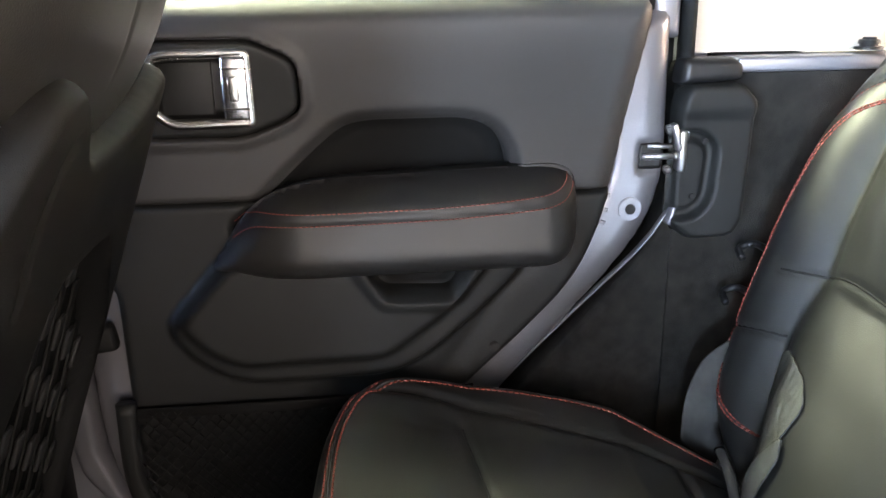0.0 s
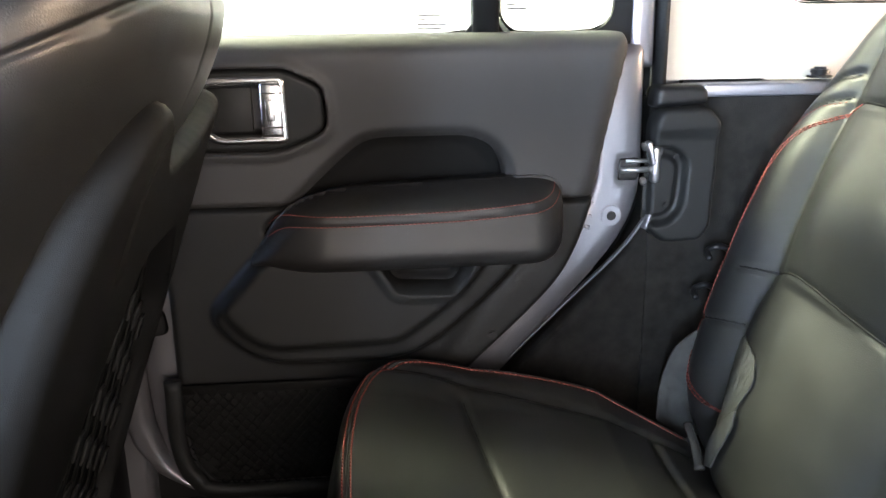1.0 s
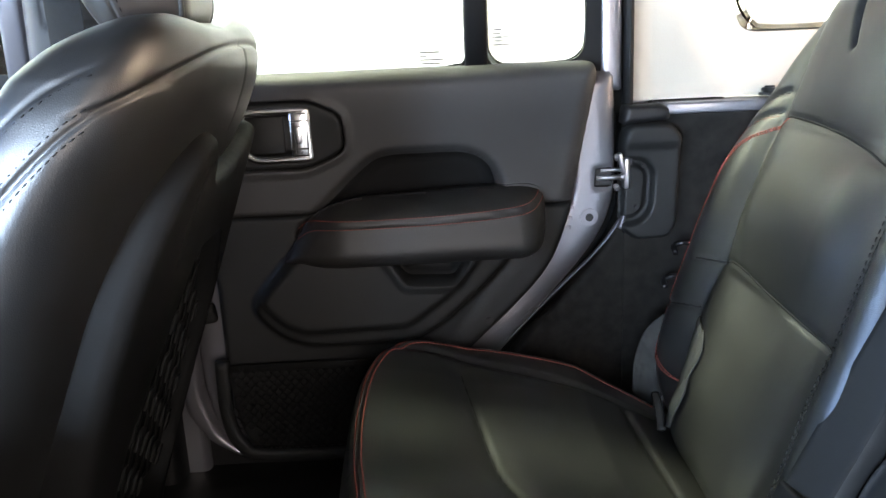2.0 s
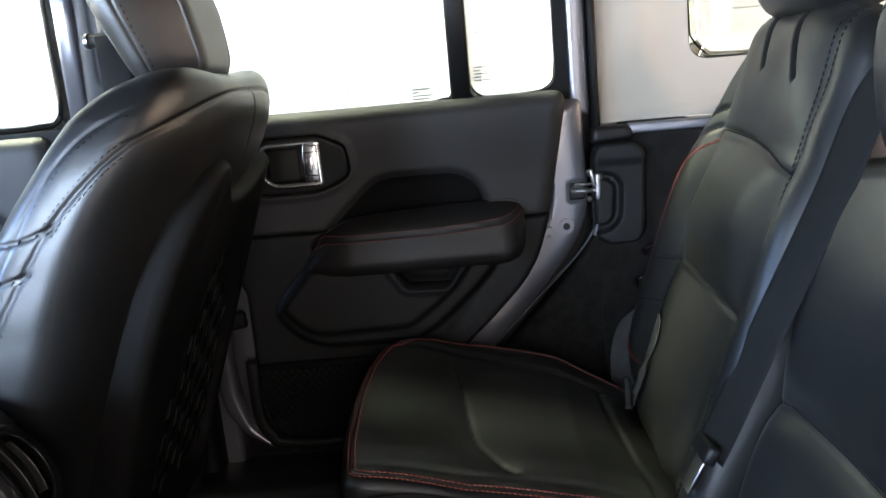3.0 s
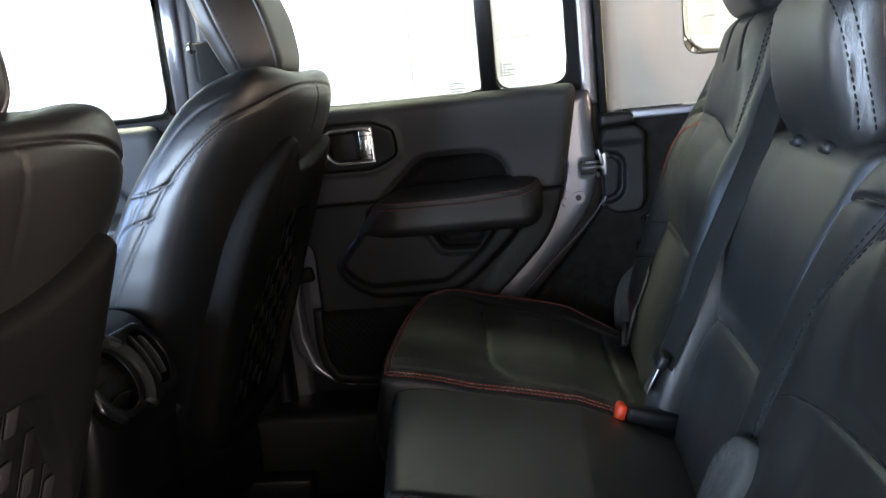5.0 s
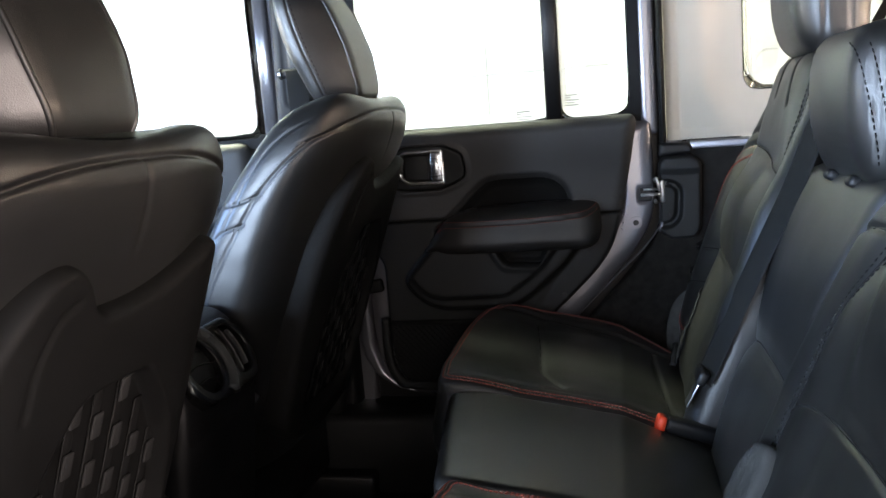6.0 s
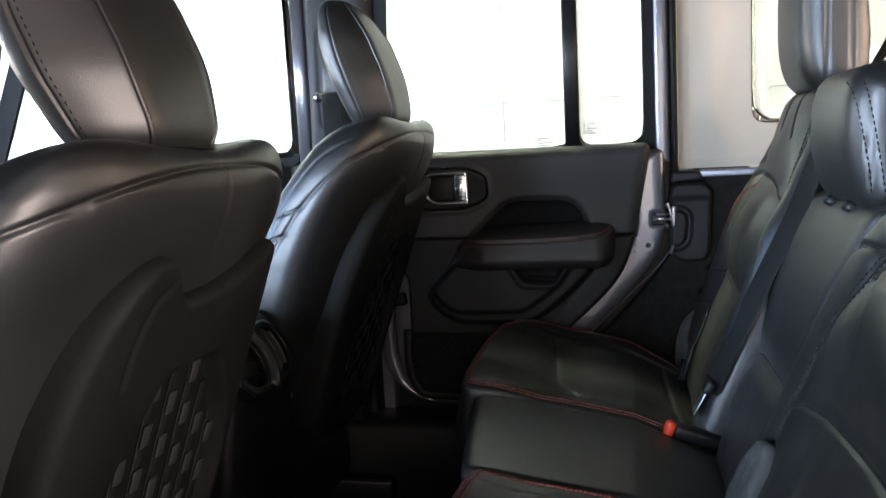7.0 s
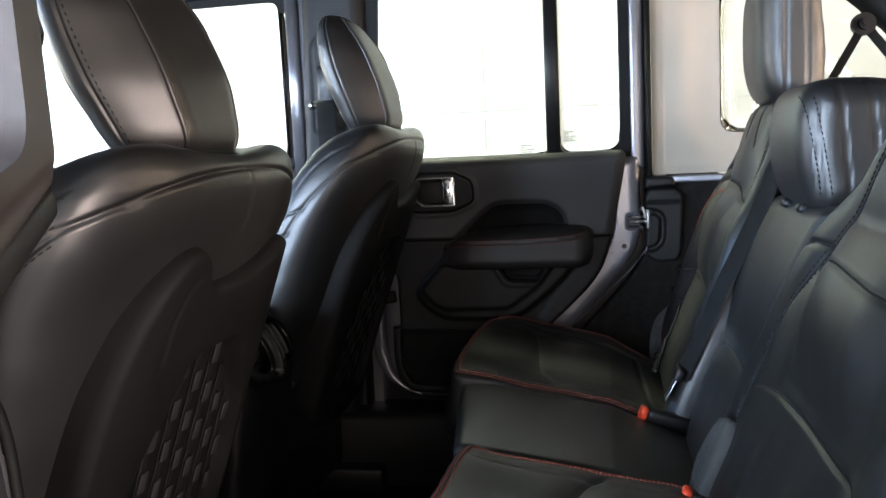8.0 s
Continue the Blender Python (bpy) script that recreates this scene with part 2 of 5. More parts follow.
def disc(r, depth, m, bevel=0.001, seg=20, r2=None):
    bm = bmesh.new()
    bmesh.ops.create_cone(bm, cap_ends=True, segments=seg, radius1=r, radius2=r if r2 is None else r2, depth=depth)
    if bevel:
        bmesh.ops.bevel(bm, geom=[e for e in bm.edges if len(e.link_faces) == 2 and e.calc_face_angle() > 0.7], offset=bevel, segments=2, affect="EDGES")
    bmesh.ops.transform(bm, matrix=m, verts=bm.verts)
    me = bpy.data.meshes.new("m")
    bm.to_mesh(me)
    bm.free()
    for p in me.polygons:
        p.use_smooth = True
    me.set_sharp_from_angle(angle=radians(40))
    return me


def resample(pts, gap):
    V = np.array([tuple(p) for p in pts], float)
    s = np.r_[0, np.cumsum(np.linalg.norm(np.diff(V, axis=0), axis=1))]
    t = np.arange(0, s[-1], gap)
    return np.stack([np.interp(t, s, V[:, k]) for k in range(V.shape[1])], 1)


def stitches(pts, length=0.0042, gap=0.0018, r=0.0006, lift=(0, 0, 0)):
    """A row of short raised stitches along a line in space."""
    L = resample(pts, 0.001) + np.array(lift)
    pitch = int(round((length + gap) * 1000))
    run = max(2, int(round(length * 1000)))
    verts, faces = [], []
    for i in range(0, len(L) - run, pitch):
        a, b = L[i], L[i + run]
        t = (b - a) / (np.linalg.norm(b - a) + 1e-9)
        s = np.cross(t, (0.31, 0.52, 0.79))
        s /= np.linalg.norm(s)
        w = np.cross(t, s)
        base = len(verts)
        for c, k in ((a, 0.55), ((a + b) / 2, 1.0), (b, 0.55)):
            for ang in range(4):
                verts.append(c + r * k * (s * math.cos(ang * 1.5708) + w * math.sin(ang * 1.5708)))
        for ring in range(2):
            for j in range(4):
                j2 = (j + 1) % 4
                faces.append((base + ring * 4 + j, base + ring * 4 + j2, base + ring * 4 + 4 + j2, base + ring * 4 + 4 + j))
        faces += [tuple(base + j for j in range(4)), tuple(base + 8 + j for j in range(4))]
    return mesh_of(verts, faces, True)


def on_sheet(line, high, place, lift=0.0004):
    L = np.array(resample(line, 0.002))
    return place(L[:, 0], L[:, 1], high(L) + lift)


# ---- showroom ----
def slab(name, lo, hi, material, label, category, bevel=0.0):
    lo, hi = Vector(lo), Vector(hi)
    ob = link_part(name, rbox(hi - lo, Matrix.Translation((lo + hi) / 2), bevel), material)
    return tagged(ob, label, category, kind="structure")


# apart from wall_side the room is unseen; its greys set the bounced light
slab("ground", (-7.1, -4.9, GROUND - 0.2), (4.6, 3.3, GROUND), FLOOR_TILE, "unseen grey showroom floor under the parked vehicle", "floor")
slab("ceiling", (-7.1, -4.9, 3.4), (4.6, 3.3, 3.6), WALL_GREY, "unseen grey showroom ceiling", "ceiling")
slab("wall_front", (-7.3, -4.9, GROUND), (-7.1, 3.3, 3.4), WALL_GREY, "unseen grey showroom wall", "wall")
slab("wall_back", (4.6, -4.9, GROUND), (4.8, 3.3, 3.4), WALL_GREY, "unseen grey showroom wall", "wall")
wall_side = slab("wall_side", (-7.1, 3.3, GROUND), (4.6, 3.5, 3.4), WALL_WHITE, "white panelled showroom wall seen through the windows", "wall")
slab("wall_open", (-7.1, -5.1, GROUND), (4.6, -4.9, 3.4), WALL_GREY, "unseen grey showroom wall behind the open door", "wall")

def shrink(poly, k):
    """The outline moved inwards by k."""
    V = np.array(poly)
    area = 0.5 * np.sum(V[:, 0] * np.roll(V[:, 1], -1) - np.roll(V[:, 0], -1) * V[:, 1])
    t = np.roll(V, -1, 0) - np.roll(V, 1, 0)
    t /= np.linalg.norm(t, axis=1)[:, None] + 1e-12
    n = np.stack([-t[:, 1], t[:, 0]], 1) * (1 if area > 0 else -1)
    return [tuple(p) for p in V + n * k]


def cut_below(poly, z, keep=1):
    """The part of an outline above the height z."""
    out = []
    for a, b in zip(poly, poly[1:] + poly[:1]):
        ia, ib = keep * (a[1] - z) >= 0, keep * (b[1] - z) >= 0
        if ia:
            out.append(a)
        if ia != ib:
            t = (z - a[1]) / (b[1] - a[1])
            out.append((a[0] + t * (b[0] - a[0]), z))
    return out


def cut_above(poly, z):
    return cut_below(poly, z, -1)


for jx in (-2.9, -1.7, -0.5, 0.7, 1.9):
    tagged(link_part("wall_joint", rbox((0.012, 0.006, 3.7), pose(jx, 3.299, 1.5), 0.002), WALL_JOINT), "narrow joint between white wall panels", "joint", kind="structure")
for jz in (1.15, 2.2):
    tagged(link_part("wall_joint", rbox((11.4, 0.006, 0.012), pose(-1.25, 3.2985, jz), 0.002), WALL_JOINT), "narrow joint between white wall panels", "joint", kind="structure")


# unseen frames added round the fill lamps, and housings of the lamps
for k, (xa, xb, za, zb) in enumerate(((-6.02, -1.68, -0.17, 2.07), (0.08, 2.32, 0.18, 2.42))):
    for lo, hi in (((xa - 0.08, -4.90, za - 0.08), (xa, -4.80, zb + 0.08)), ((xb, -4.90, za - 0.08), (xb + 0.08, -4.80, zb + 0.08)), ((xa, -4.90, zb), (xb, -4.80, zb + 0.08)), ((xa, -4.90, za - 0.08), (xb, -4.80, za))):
        slab("window_%d" % (k + 1), lo, hi, DARK_PLASTIC, "unseen dark frame bar round an added fill lamp", "window frame", 0.01)
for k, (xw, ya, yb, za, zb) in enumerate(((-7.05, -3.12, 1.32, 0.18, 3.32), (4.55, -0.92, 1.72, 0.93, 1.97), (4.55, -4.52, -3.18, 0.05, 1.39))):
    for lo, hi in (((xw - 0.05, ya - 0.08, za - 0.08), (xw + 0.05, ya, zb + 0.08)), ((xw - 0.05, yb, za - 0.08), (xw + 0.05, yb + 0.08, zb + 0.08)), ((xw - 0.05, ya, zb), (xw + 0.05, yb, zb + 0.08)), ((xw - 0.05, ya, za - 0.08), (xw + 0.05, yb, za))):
        slab("window_%d" % (k + 3), lo, hi, DARK_PLASTIC, "unseen dark frame bar round an added fill lamp", "window frame", 0.01)
# unseen housings for the added wall and ceiling lamps
for lx in (-2.2, 1.4):
    slab("wall_fill_housing", (lx - 1.2, 1.36, 3.19), (lx + 1.2, 1.46, 3.40), DARK_PLASTIC, "unseen dark housing of a lamp added to light the white wall", "lamp housing", 0.01)
slab("ceiling_fill_housing", (-2.85, 1.55, 3.36), (-1.15, 2.25, 3.40), DARK_PLASTIC, "unseen dark housing of the added ceiling lamp", "lamp housing", 0.01)


# ---- vehicle shell ----
SKEW = 0.17  # the open side's door frame lies this much further back


slab("car_floor", (-1.85, -0.66, 0.06), (1.25, 0.66, 0.12), CARPET, "black carpeted vehicle floor", "floor")
slab("car_underbody", (-1.9, -0.76, -0.02), (1.3, 0.76, 0.055), DARK_PLASTIC, "dark vehicle underbody", "underbody")
for side, s in (("right", 1), ("left", -1)):
    lo, hi = sorted((s * 0.60, s * 0.76))
    slab("sill_" + side, (-1.85, lo, 0.06), (0.35, hi, 0.30), PLASTIC, "black plastic door sill", "sill", 0.02)
    lo, hi = sorted((s * 0.705, s * 0.76))
    off = 0.0 if s > 0 else SKEW
    slab("tub_side_" + side, (0.255 + off, lo, 0.06), (1.3, hi, 0.832), QUARTER_CARPET, "black carpeted side wall of the load area", "side wall")
    lo, hi = sorted((s * 0.69, s * 0.765))
    slab("tub_rail_" + side, (0.31 + off, lo, 0.834), (1.3, hi, 0.850), SILVER, "silver painted body rail under the hardtop", "rail", 0.003)


def side_place(yy, s=1):
    def place(u, v, h):
        return np.stack([u, s * (yy - h), v], 1)
    return place


def flat(value=0.0):
    return lambda P: np.full(len(P), float(value))


for side, s in (("right", 1), ("left", -1)):
    q0 = 0.421 if s > 0 else 0.60
    QUARTER = fillet([(q0, 0.943), (1.12, 0.943), (1.12, 1.28), (q0, 1.28)], 0.035)
    x0 = 0.268 if s > 0 else 0.268 + SKEW
    top_outline = fillet([(x0, 0.853), (1.3, 0.853), (1.3, 1.36), (x0, 1.36)], 0.004)

    def hard_high(P):
        d = sdf(P, QUARTER)
        return 0.007 * step(d, 0.035, 0.085) + 0.005 * step(-P[:, 1], -0.868, -0.862) + 0.006 * step(-P[:, 0], -0.288, -0.283)

    tagged(link_part("hardtop_side_" + side, sheet(top_outline, hard_high, 0.008, side_place(0.735, s), -0.03, 40, holes=[QUARTER]), WHITE_TOP),
           "off-white moulded hardtop side around the rear quarter window", "hardtop", kind="structure")
    ring = [(p[0], s * 0.742, p[1]) for p in QUARTER]
    tagged(link_part("quarter_window_seal_" + side, sweep(ring, circle(0.0028, 8), (0, 1, 0), True), RUBBER), "black rubber seal of the quarter window", "seal", kind="structure")
    pane = link_part("quarter_window_" + side, sheet(fillet([(q0 - 0.008, 0.935), (1.128, 0.935), (1.128, 1.288), (q0 - 0.008, 1.288)], 0.04), flat(0), 0.05, side_place(0.75, s), flat(-0.004)), GLASS)
    pane.visible_shadow = False
    tagged(pane, "clear rear quarter window glass", "window", kind="structure")
# roof is unseen; dark underside keeps bounced light off the seats
slab("hardtop_roof", (-1.37, -0.735, 1.362), (1.3, 0.735, 1.40), GREY_TRIM, "unseen hardtop roof, made dark to cut light on the cushions", "roof")
slab("hardtop_rear", (1.3, -0.76, 0.06), (1.34, 0.76, 0.90), CARPET, "dark tailgate", "tailgate")
slab("windscreen_header", (-1.42, -0.735, 1.30), (-1.372, 0.735, 1.40), GREY_TRIM, "dark windscreen header", "header")
slab("dashboard", (-1.85, -0.68, 0.12), (-1.40, 0.68, 0.88), DARK_PLASTIC, "dark dashboard", "dashboard", 0.05)
tail = link_part("tailgate_glass", rbox((0.006, 1.4, 0.46), Matrix.Translation((1.32, 0, 1.13)), 0), GLASS)
tail.visible_shadow = False
tagged(tail, "clear tailgate glass", "window", kind="structure")

knob = thing("hardtop_bolt", "black knob bolt on the white hardtop flange", "bolt")
link_part("bolt_head", disc(0.013, 0.010, pose(0.468, 0.712, 0.862), 0.003, 16, 0.010), DARK_PLASTIC, knob)
link_part("bolt_base", disc(0.016, 0.003, pose(0.468, 0.712, 0.855), 0.001, 16), DARK_PLASTIC, knob)

# pillars
for side, s in (("right", 1), ("left", -1)):
    lo, hi = sorted((s * 0.708, s * 0.76))
    slab("pillar_centre_" + side, (-0.615, lo, 0.06), (-0.404 if s > 0 else -0.335, hi, 1.36), SILVER, "silver painted centre pillar", "pillar", 0.012)
    lo, hi = sorted((s * 0.744, s * 0.76))
    po = 0.0 if s > 0 else SKEW
    slab("pillar_rear_" + side, (0.262 + po, lo, 0.06), (0.30 + po, hi, 1.36), SILVER, "silver painted rear door pillar", "pillar", 0.006)
    lo, hi = sorted((s * 0.70, s * 0.74))
    slab("roof_rail_" + side, (-1.37, lo, 1.338), (0.30 + po, hi, 1.362), GREY_TRIM, "dark roof side rail", "rail", 0.012)
tagged(link_part("door_seal", sweep([(0.259, 0.712, 0.66), (0.259, 0.712, 1.33)], flat_profile(0.014, 0.03), (0, 1, 0)), RUBBER), "black rubber door seal along the rear pillar", "seal", kind="structure")

quarter_in = fillet([(-0.10, 0.10), (-0.10, 0.31), (-0.02, 0.355), (0.078, 0.466), (0.168, 0.562), (0.236, 0.645), (0.256, 0.71), (0.256, 0.845), (0.40, 0.845), (0.40, 0.10)],
                    [0.01, 0.03, 0.05, 0.05, 0.05, 0.05, 0.03, 0.01, 0.01, 0.01])
tagged(link_part("quarter_lining", sheet(quarter_in, lambda P: dome(sdf(P, quarter_in), 0.012, 0.008), 0.006, side_place(0.716), -0.03), QUARTER_CARPET),
       "black carpeted lining behind the rear door opening", "lining", kind="structure")
tagged(link_part("jamb_lip", sweep([(x, 0.706, z) for x, z in smooth_line([(-0.05, 0.345), (0.062, 0.482), (0.142, 0.564), (0.212, 0.632), (0.243, 0.672), (0.254, 0.70), (0.260, 0.80), (0.261, 0.83)])], flat_profile(0.0030, 0.010), (0, 1, 0)), SILVER),
       "thin silver lip of the door opening", "door jamb", kind="structure")

slab("rocker_lining", (-0.62, 0.728, 0.06), (0.0, 0.76, 0.46), DARK_PLASTIC, "dark body panel behind the door opening", "lining")

slab("body_skin", (-0.66, 0.766, 0.06), (0.42, 0.780, 0.88), DARK_PLASTIC, "dark inner face of the outer body skin", "body skin")
slab("pillar_backing", (0.232, 0.766, 0.88), (0.30, 0.780, 1.36), DARK_PLASTIC, "dark backing of the rear pillar gap", "body skin")

# ---- rear door, right side ----
def build_rear_door(s, m):
    door = thing("rear_door", "", "car door")
    PL = side_place
    shell_outline = fillet([(-0.396, 0.900), (-0.396, 0.45), (-0.375, 0.35), (-0.31, 0.315), (-0.12, 0.315), (-0.03, 0.37), (0.058, 0.478), (0.147, 0.574),
                            (0.216, 0.655), (0.240, 0.72), (0.236, 0.900)], [0.01, 0.05, 0.06, 0.06, 0.05, 0.05, 0.05, 0.05, 0.05, 0.04, 0.01])
    slot = fillet([(0.206, 0.733), (0.232, 0.733), (0.234, 0.760), (0.209, 0.760)], 0.003, 3)

    def shell_h(P):
        d = sdf(P, shell_outline)
        return dome(d, 0.03, 0.018) - 0.012 * step(sdf(P, slot), 0.002, -0.001) - 0.050 * step(-d, 0.06, 0.08)

    link_part("shell", sheet(shell_outline, shell_h, 0.006, PL(0.705, s), -0.05), SILVER, door, "silver metallic painted door shell")
    flange = fillet([(-0.384, 0.640), (-0.402, 0.560), (-0.423, 0.515), (-0.428, 0.450), (-0.419, 0.405), (-0.390, 0.362), (-0.350, 0.336), (-0.300, 0.322), (-0.300, 0.327), (-0.350, 0.352), (-0.375, 0.380), (-0.393, 0.435), (-0.396, 0.520), (-0.391, 0.560)], 0.008)
    link_part("front_flange", sheet(flange, lambda P: dome(sdf(P, flange), 0.012, 0.010), 0.003, PL(0.690, s), -0.02), SILVER, door, "silver painted front edge of the door")
    link_part("latch_slot", sheet(slot, flat(0.0), 0.004, PL(0.692, s), -0.01), DARK_PLASTIC, door, "dark latch slot")
    link_part("drain_plug", disc(0.013, 0.004, pose(0.198, s * 0.686, 0.690, 90), 0.001, 20), SILVER, door)
    link_part("plug_hole", disc(0.006, 0.004, pose(0.198, s * 0.6845, 0.690, 90), 0.0008, 16), DARK_PLASTIC, door)
    for k, (ux, uz) in enumerate(((0.172, 0.706), (0.170, 0.690), (0.168, 0.676))):
        link_part("stamped_mark", rbox((0.006, 0.002, 0.005), pose(ux, s * 0.6855, uz, 0, 10 * k, 0), 0.0008), SILVER, door)

    # inner panel
    panel = fillet([(-0.385, 0.915), (-0.385, 0.66), (-0.352, 0.63), (-0.352, 0.44), (-0.335, 0.365), (-0.29, 0.338), (-0.12, 0.345), (-0.045, 0.43), (0.025, 0.506), (0.075, 0.552), (0.136, 0.615),
                    (0.165, 0.682), (0.182, 0.76), (0.207, 0.90), (0.200, 0.915)], [0.01, 0.02, 0.02, 0.05, 0.05, 0.05, 0.05, 0.04, 0.03, 0.04, 0.05, 0.06, 0.05, 0.012, 0.012])
    split = [(-0.42, 0.7195), (0.25, 0.7165)]
    recess = fillet([(-0.225, 0.69), (-0.123, 0.785), (-0.098, 0.798), (0.028, 0.798), (0.062, 0.766), (0.066, 0.69)], [0.01, 0.04, 0.03, 0.03, 0.03, 0.01])
    pocket = fillet([(-0.305, 0.588), (-0.235, 0.668), (0.095, 0.668), (0.060, 0.62), (-0.025, 0.545), (-0.07, 0.522), (-0.225, 0.522), (-0.270, 0.545)], 0.025)
    belly = fillet([(-0.285, 0.60), (-0.255, 0.566), (-0.228, 0.551), (-0.075, 0.553), (-0.01, 0.60), (0.045, 0.665), (-0.225, 0.665)], 0.015)
    cup = fillet([(-0.117, 0.665), (-0.080, 0.608), (0.004, 0.605), (0.042, 0.665)], 0.012)
    cup_in = fillet([(-0.104, 0.665), (-0.074, 0.617), (-0.002, 0.614), (0.028, 0.665)], 0.01)
    plate = fillet([(-0.325, 0.862), (-0.300, 0.881), (-0.195, 0.881), (-0.151, 0.860), (-0.148, 0.812), (-0.163, 0.799), (-0.205, 0.783), (-0.300, 0.783), (-0.325, 0.80)], 0.014)
    well = fillet([(-0.288, 0.862), (-0.203, 0.863), (-0.201, 0.804), (-0.288, 0.804)], 0.012)

    def panel_h(P):
        d = sdf(P, panel)
        h = np.where(P[:, 1] > 0.718, dome(d, 0.028, 0.026), dome(d, 0.010, 0.026))
        h += 0.012 * step(P[:, 1], 0.78, 0.90)
        h += groove(P, split, 0.0022, 0.004)
        h -= 0.010 * step(sdf(P, recess), 0.012, 0.0)
        h += 0.022 * step(sdf(P, pocket), 0.004, -0.010)
        h += 0.012 * step(sdf(P, belly), 0.006, -0.006)
        h += 0.004 * step(sdf(P, cup), 0.003, -0.004)
        dp = sdf(P, plate)
        h += 0.002 * step(dp, 0.0, -0.004) + 0.003 * step(dp, 0.012, 0.004) * step(-dp, 0.002, 0.0)
        h += groove(P, [(-0.01, 0.52), (0.06, 0.62), (0.10, 0.66)], 0.012, 0.003)
        return h

    link_part("upper_panel", sheet(cut_below(panel, 0.7195), panel_h, 0.004, PL(0.690, s), -0.050, holes=[recess, plate]), VINYL, door, "soft black upper door panel")
    plate_in = shrink(plate, 0.0028)
    link_part("handle_plate", sheet(plate_in, lambda P: panel_h(P) - 0.0020 + dome(sdf(P, plate_in), 0.004, 0.003) - 0.003, 0.003, PL(0.690, s), -0.004, holes=[well]), PLASTIC, door, "black grained handle surround plate")
    # plate backing and pull cup are blacker than the panels round them
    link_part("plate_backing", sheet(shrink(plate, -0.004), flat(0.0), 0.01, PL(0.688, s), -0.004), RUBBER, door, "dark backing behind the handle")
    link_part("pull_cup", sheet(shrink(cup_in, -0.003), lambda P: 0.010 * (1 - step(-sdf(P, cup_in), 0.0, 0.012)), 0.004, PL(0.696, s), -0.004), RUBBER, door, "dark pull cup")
    link_part("lower_panel", sheet(cut_above(panel, 0.7165), panel_h, 0.004, PL(0.690, s), -0.01, holes=[cup_in]), PLASTIC, door, "black grained plastic lower panel with a moulded pocket")
    # recess floor, blacker than the panels round it
    link_part("recess_floor", sheet(shrink(recess, -0.004), lambda P: 0.012 * (1 - step(-sdf(P, recess), 0.0, 0.02)), 0.006, PL(0.728, s), -0.006), RECESS_BLACK, door, "black recess behind the armrest")

    # armrest
    arm = fillet([(-0.252, 0.652), (-0.204, 0.722), (-0.150, 0.741), (0.108, 0.750), (0.128, 0.740), (0.128, 0.668), (0.108, 0.648), (-0.20, 0.646)], [0.012, 0.03, 0.03, 0.02, 0.016, 0.03, 0.02, 0.02])
    seam = smooth_line([(-0.224, 0.694), (-0.205, 0.7075), (-0.180, 0.7120), (-0.10, 0.7125), (0.0, 0.7145), (0.075, 0.7195), (0.105, 0.725), (0.125, 0.737)])

    def arm_h(P):
        d = sdf(P, arm)
        back = np.clip((P[:, 1] - 0.716) / 0.030, 0, 1)
        h = dome(d, 0.026, 0.040) - 0.034 * back**1.6 + 0.010 * step(-P[:, 1], -0.728, -0.672)
        return h - 0.024 * step(-P[:, 0], 0.150, 0.245) - 0.012 * step(P[:, 0], 0.085, 0.128) + groove(P, seam, 0.0016, 0.004)

    rest = link_part("armrest", sheet(arm, arm_h, 0.0035, PL(0.650, s), -0.01), ARM_LEATHER, door, "padded black leather armrest with red stitching")
    for off in (-0.0055, 0.0055):
        line = [(p[0], p[1] + off) for p in seam]
        link_part("stitching", stitches(on_sheet(line, arm_h, PL(0.650, s), 0.0002), 0.0036, 0.0012, 0.0007), THREAD, rest, "red stitching")

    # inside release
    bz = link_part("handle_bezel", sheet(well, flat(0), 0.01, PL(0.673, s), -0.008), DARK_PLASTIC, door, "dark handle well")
    ring_path = fillet([(-0.292, 0.856), (-0.282, 0.8665), (-0.199, 0.8675), (-0.197, 0.8005), (-0.272, 0.7995), (-0.292, 0.816)], [0.012, 0.01, 0.004, 0.004, 0.01, 0.012])
    link_part("chrome_surround", sweep([(p[0], s * 0.6555, p[1]) for p in ring_path], flat_profile(0.0105, 0.010), (0, 1, 0), True), CHROME, bz, "chrome handle surround")
    link_part("release_lever", rbox((0.026, 0.012, 0.062), pose(-0.2095, s * 0.6550, 0.834), 0.004), CHROME, bz, "chrome release lever")
    link_part("lever_key", rbox((0.010, 0.004, 0.024), pose(-0.211, s * 0.6485, 0.834), 0.0015), CHROME, bz)
    for z in (0.853, 0.815):
        link_part("lever_gap", rbox((0.027, 0.0012, 0.0016), pose(-0.2095, s * 0.6486, z), 0), DARK_PLASTIC, bz)
    link_part("inner_cup", rbox((0.050, 0.004, 0.052), pose(-0.258, s * 0.672, 0.833), 0.0015), PLASTIC, bz)
    link_part("check_strap", rbox((0.075, 0.018, 0.030), pose(-0.392, s * 0.668, 0.575, 0, -8, 0), 0.006), RUBBER, door, "black rubber check strap")
    link_part("screw", disc(0.006, 0.004, pose(0.045, s * 0.664, 0.545, 90), 0.001, 12), DARK_PLASTIC, door)
    link_part("screw_cap", disc(0.010, 0.003, pose(0.045, s * 0.667, 0.545, 90), 0.001, 16), PLASTIC, door)

    # net pocket
    lip = sweep([(x, s * 0.655, z) for x, z in smooth_line([(-0.352, 0.507), (-0.352, 0.42), (-0.335, 0.372), (-0.29, 0.352), (-0.05, 0.352)])], flat_profile(0.022, 0.016), (0, 1, 0))
    link_part("pocket_rim", lip, PLASTIC, door)
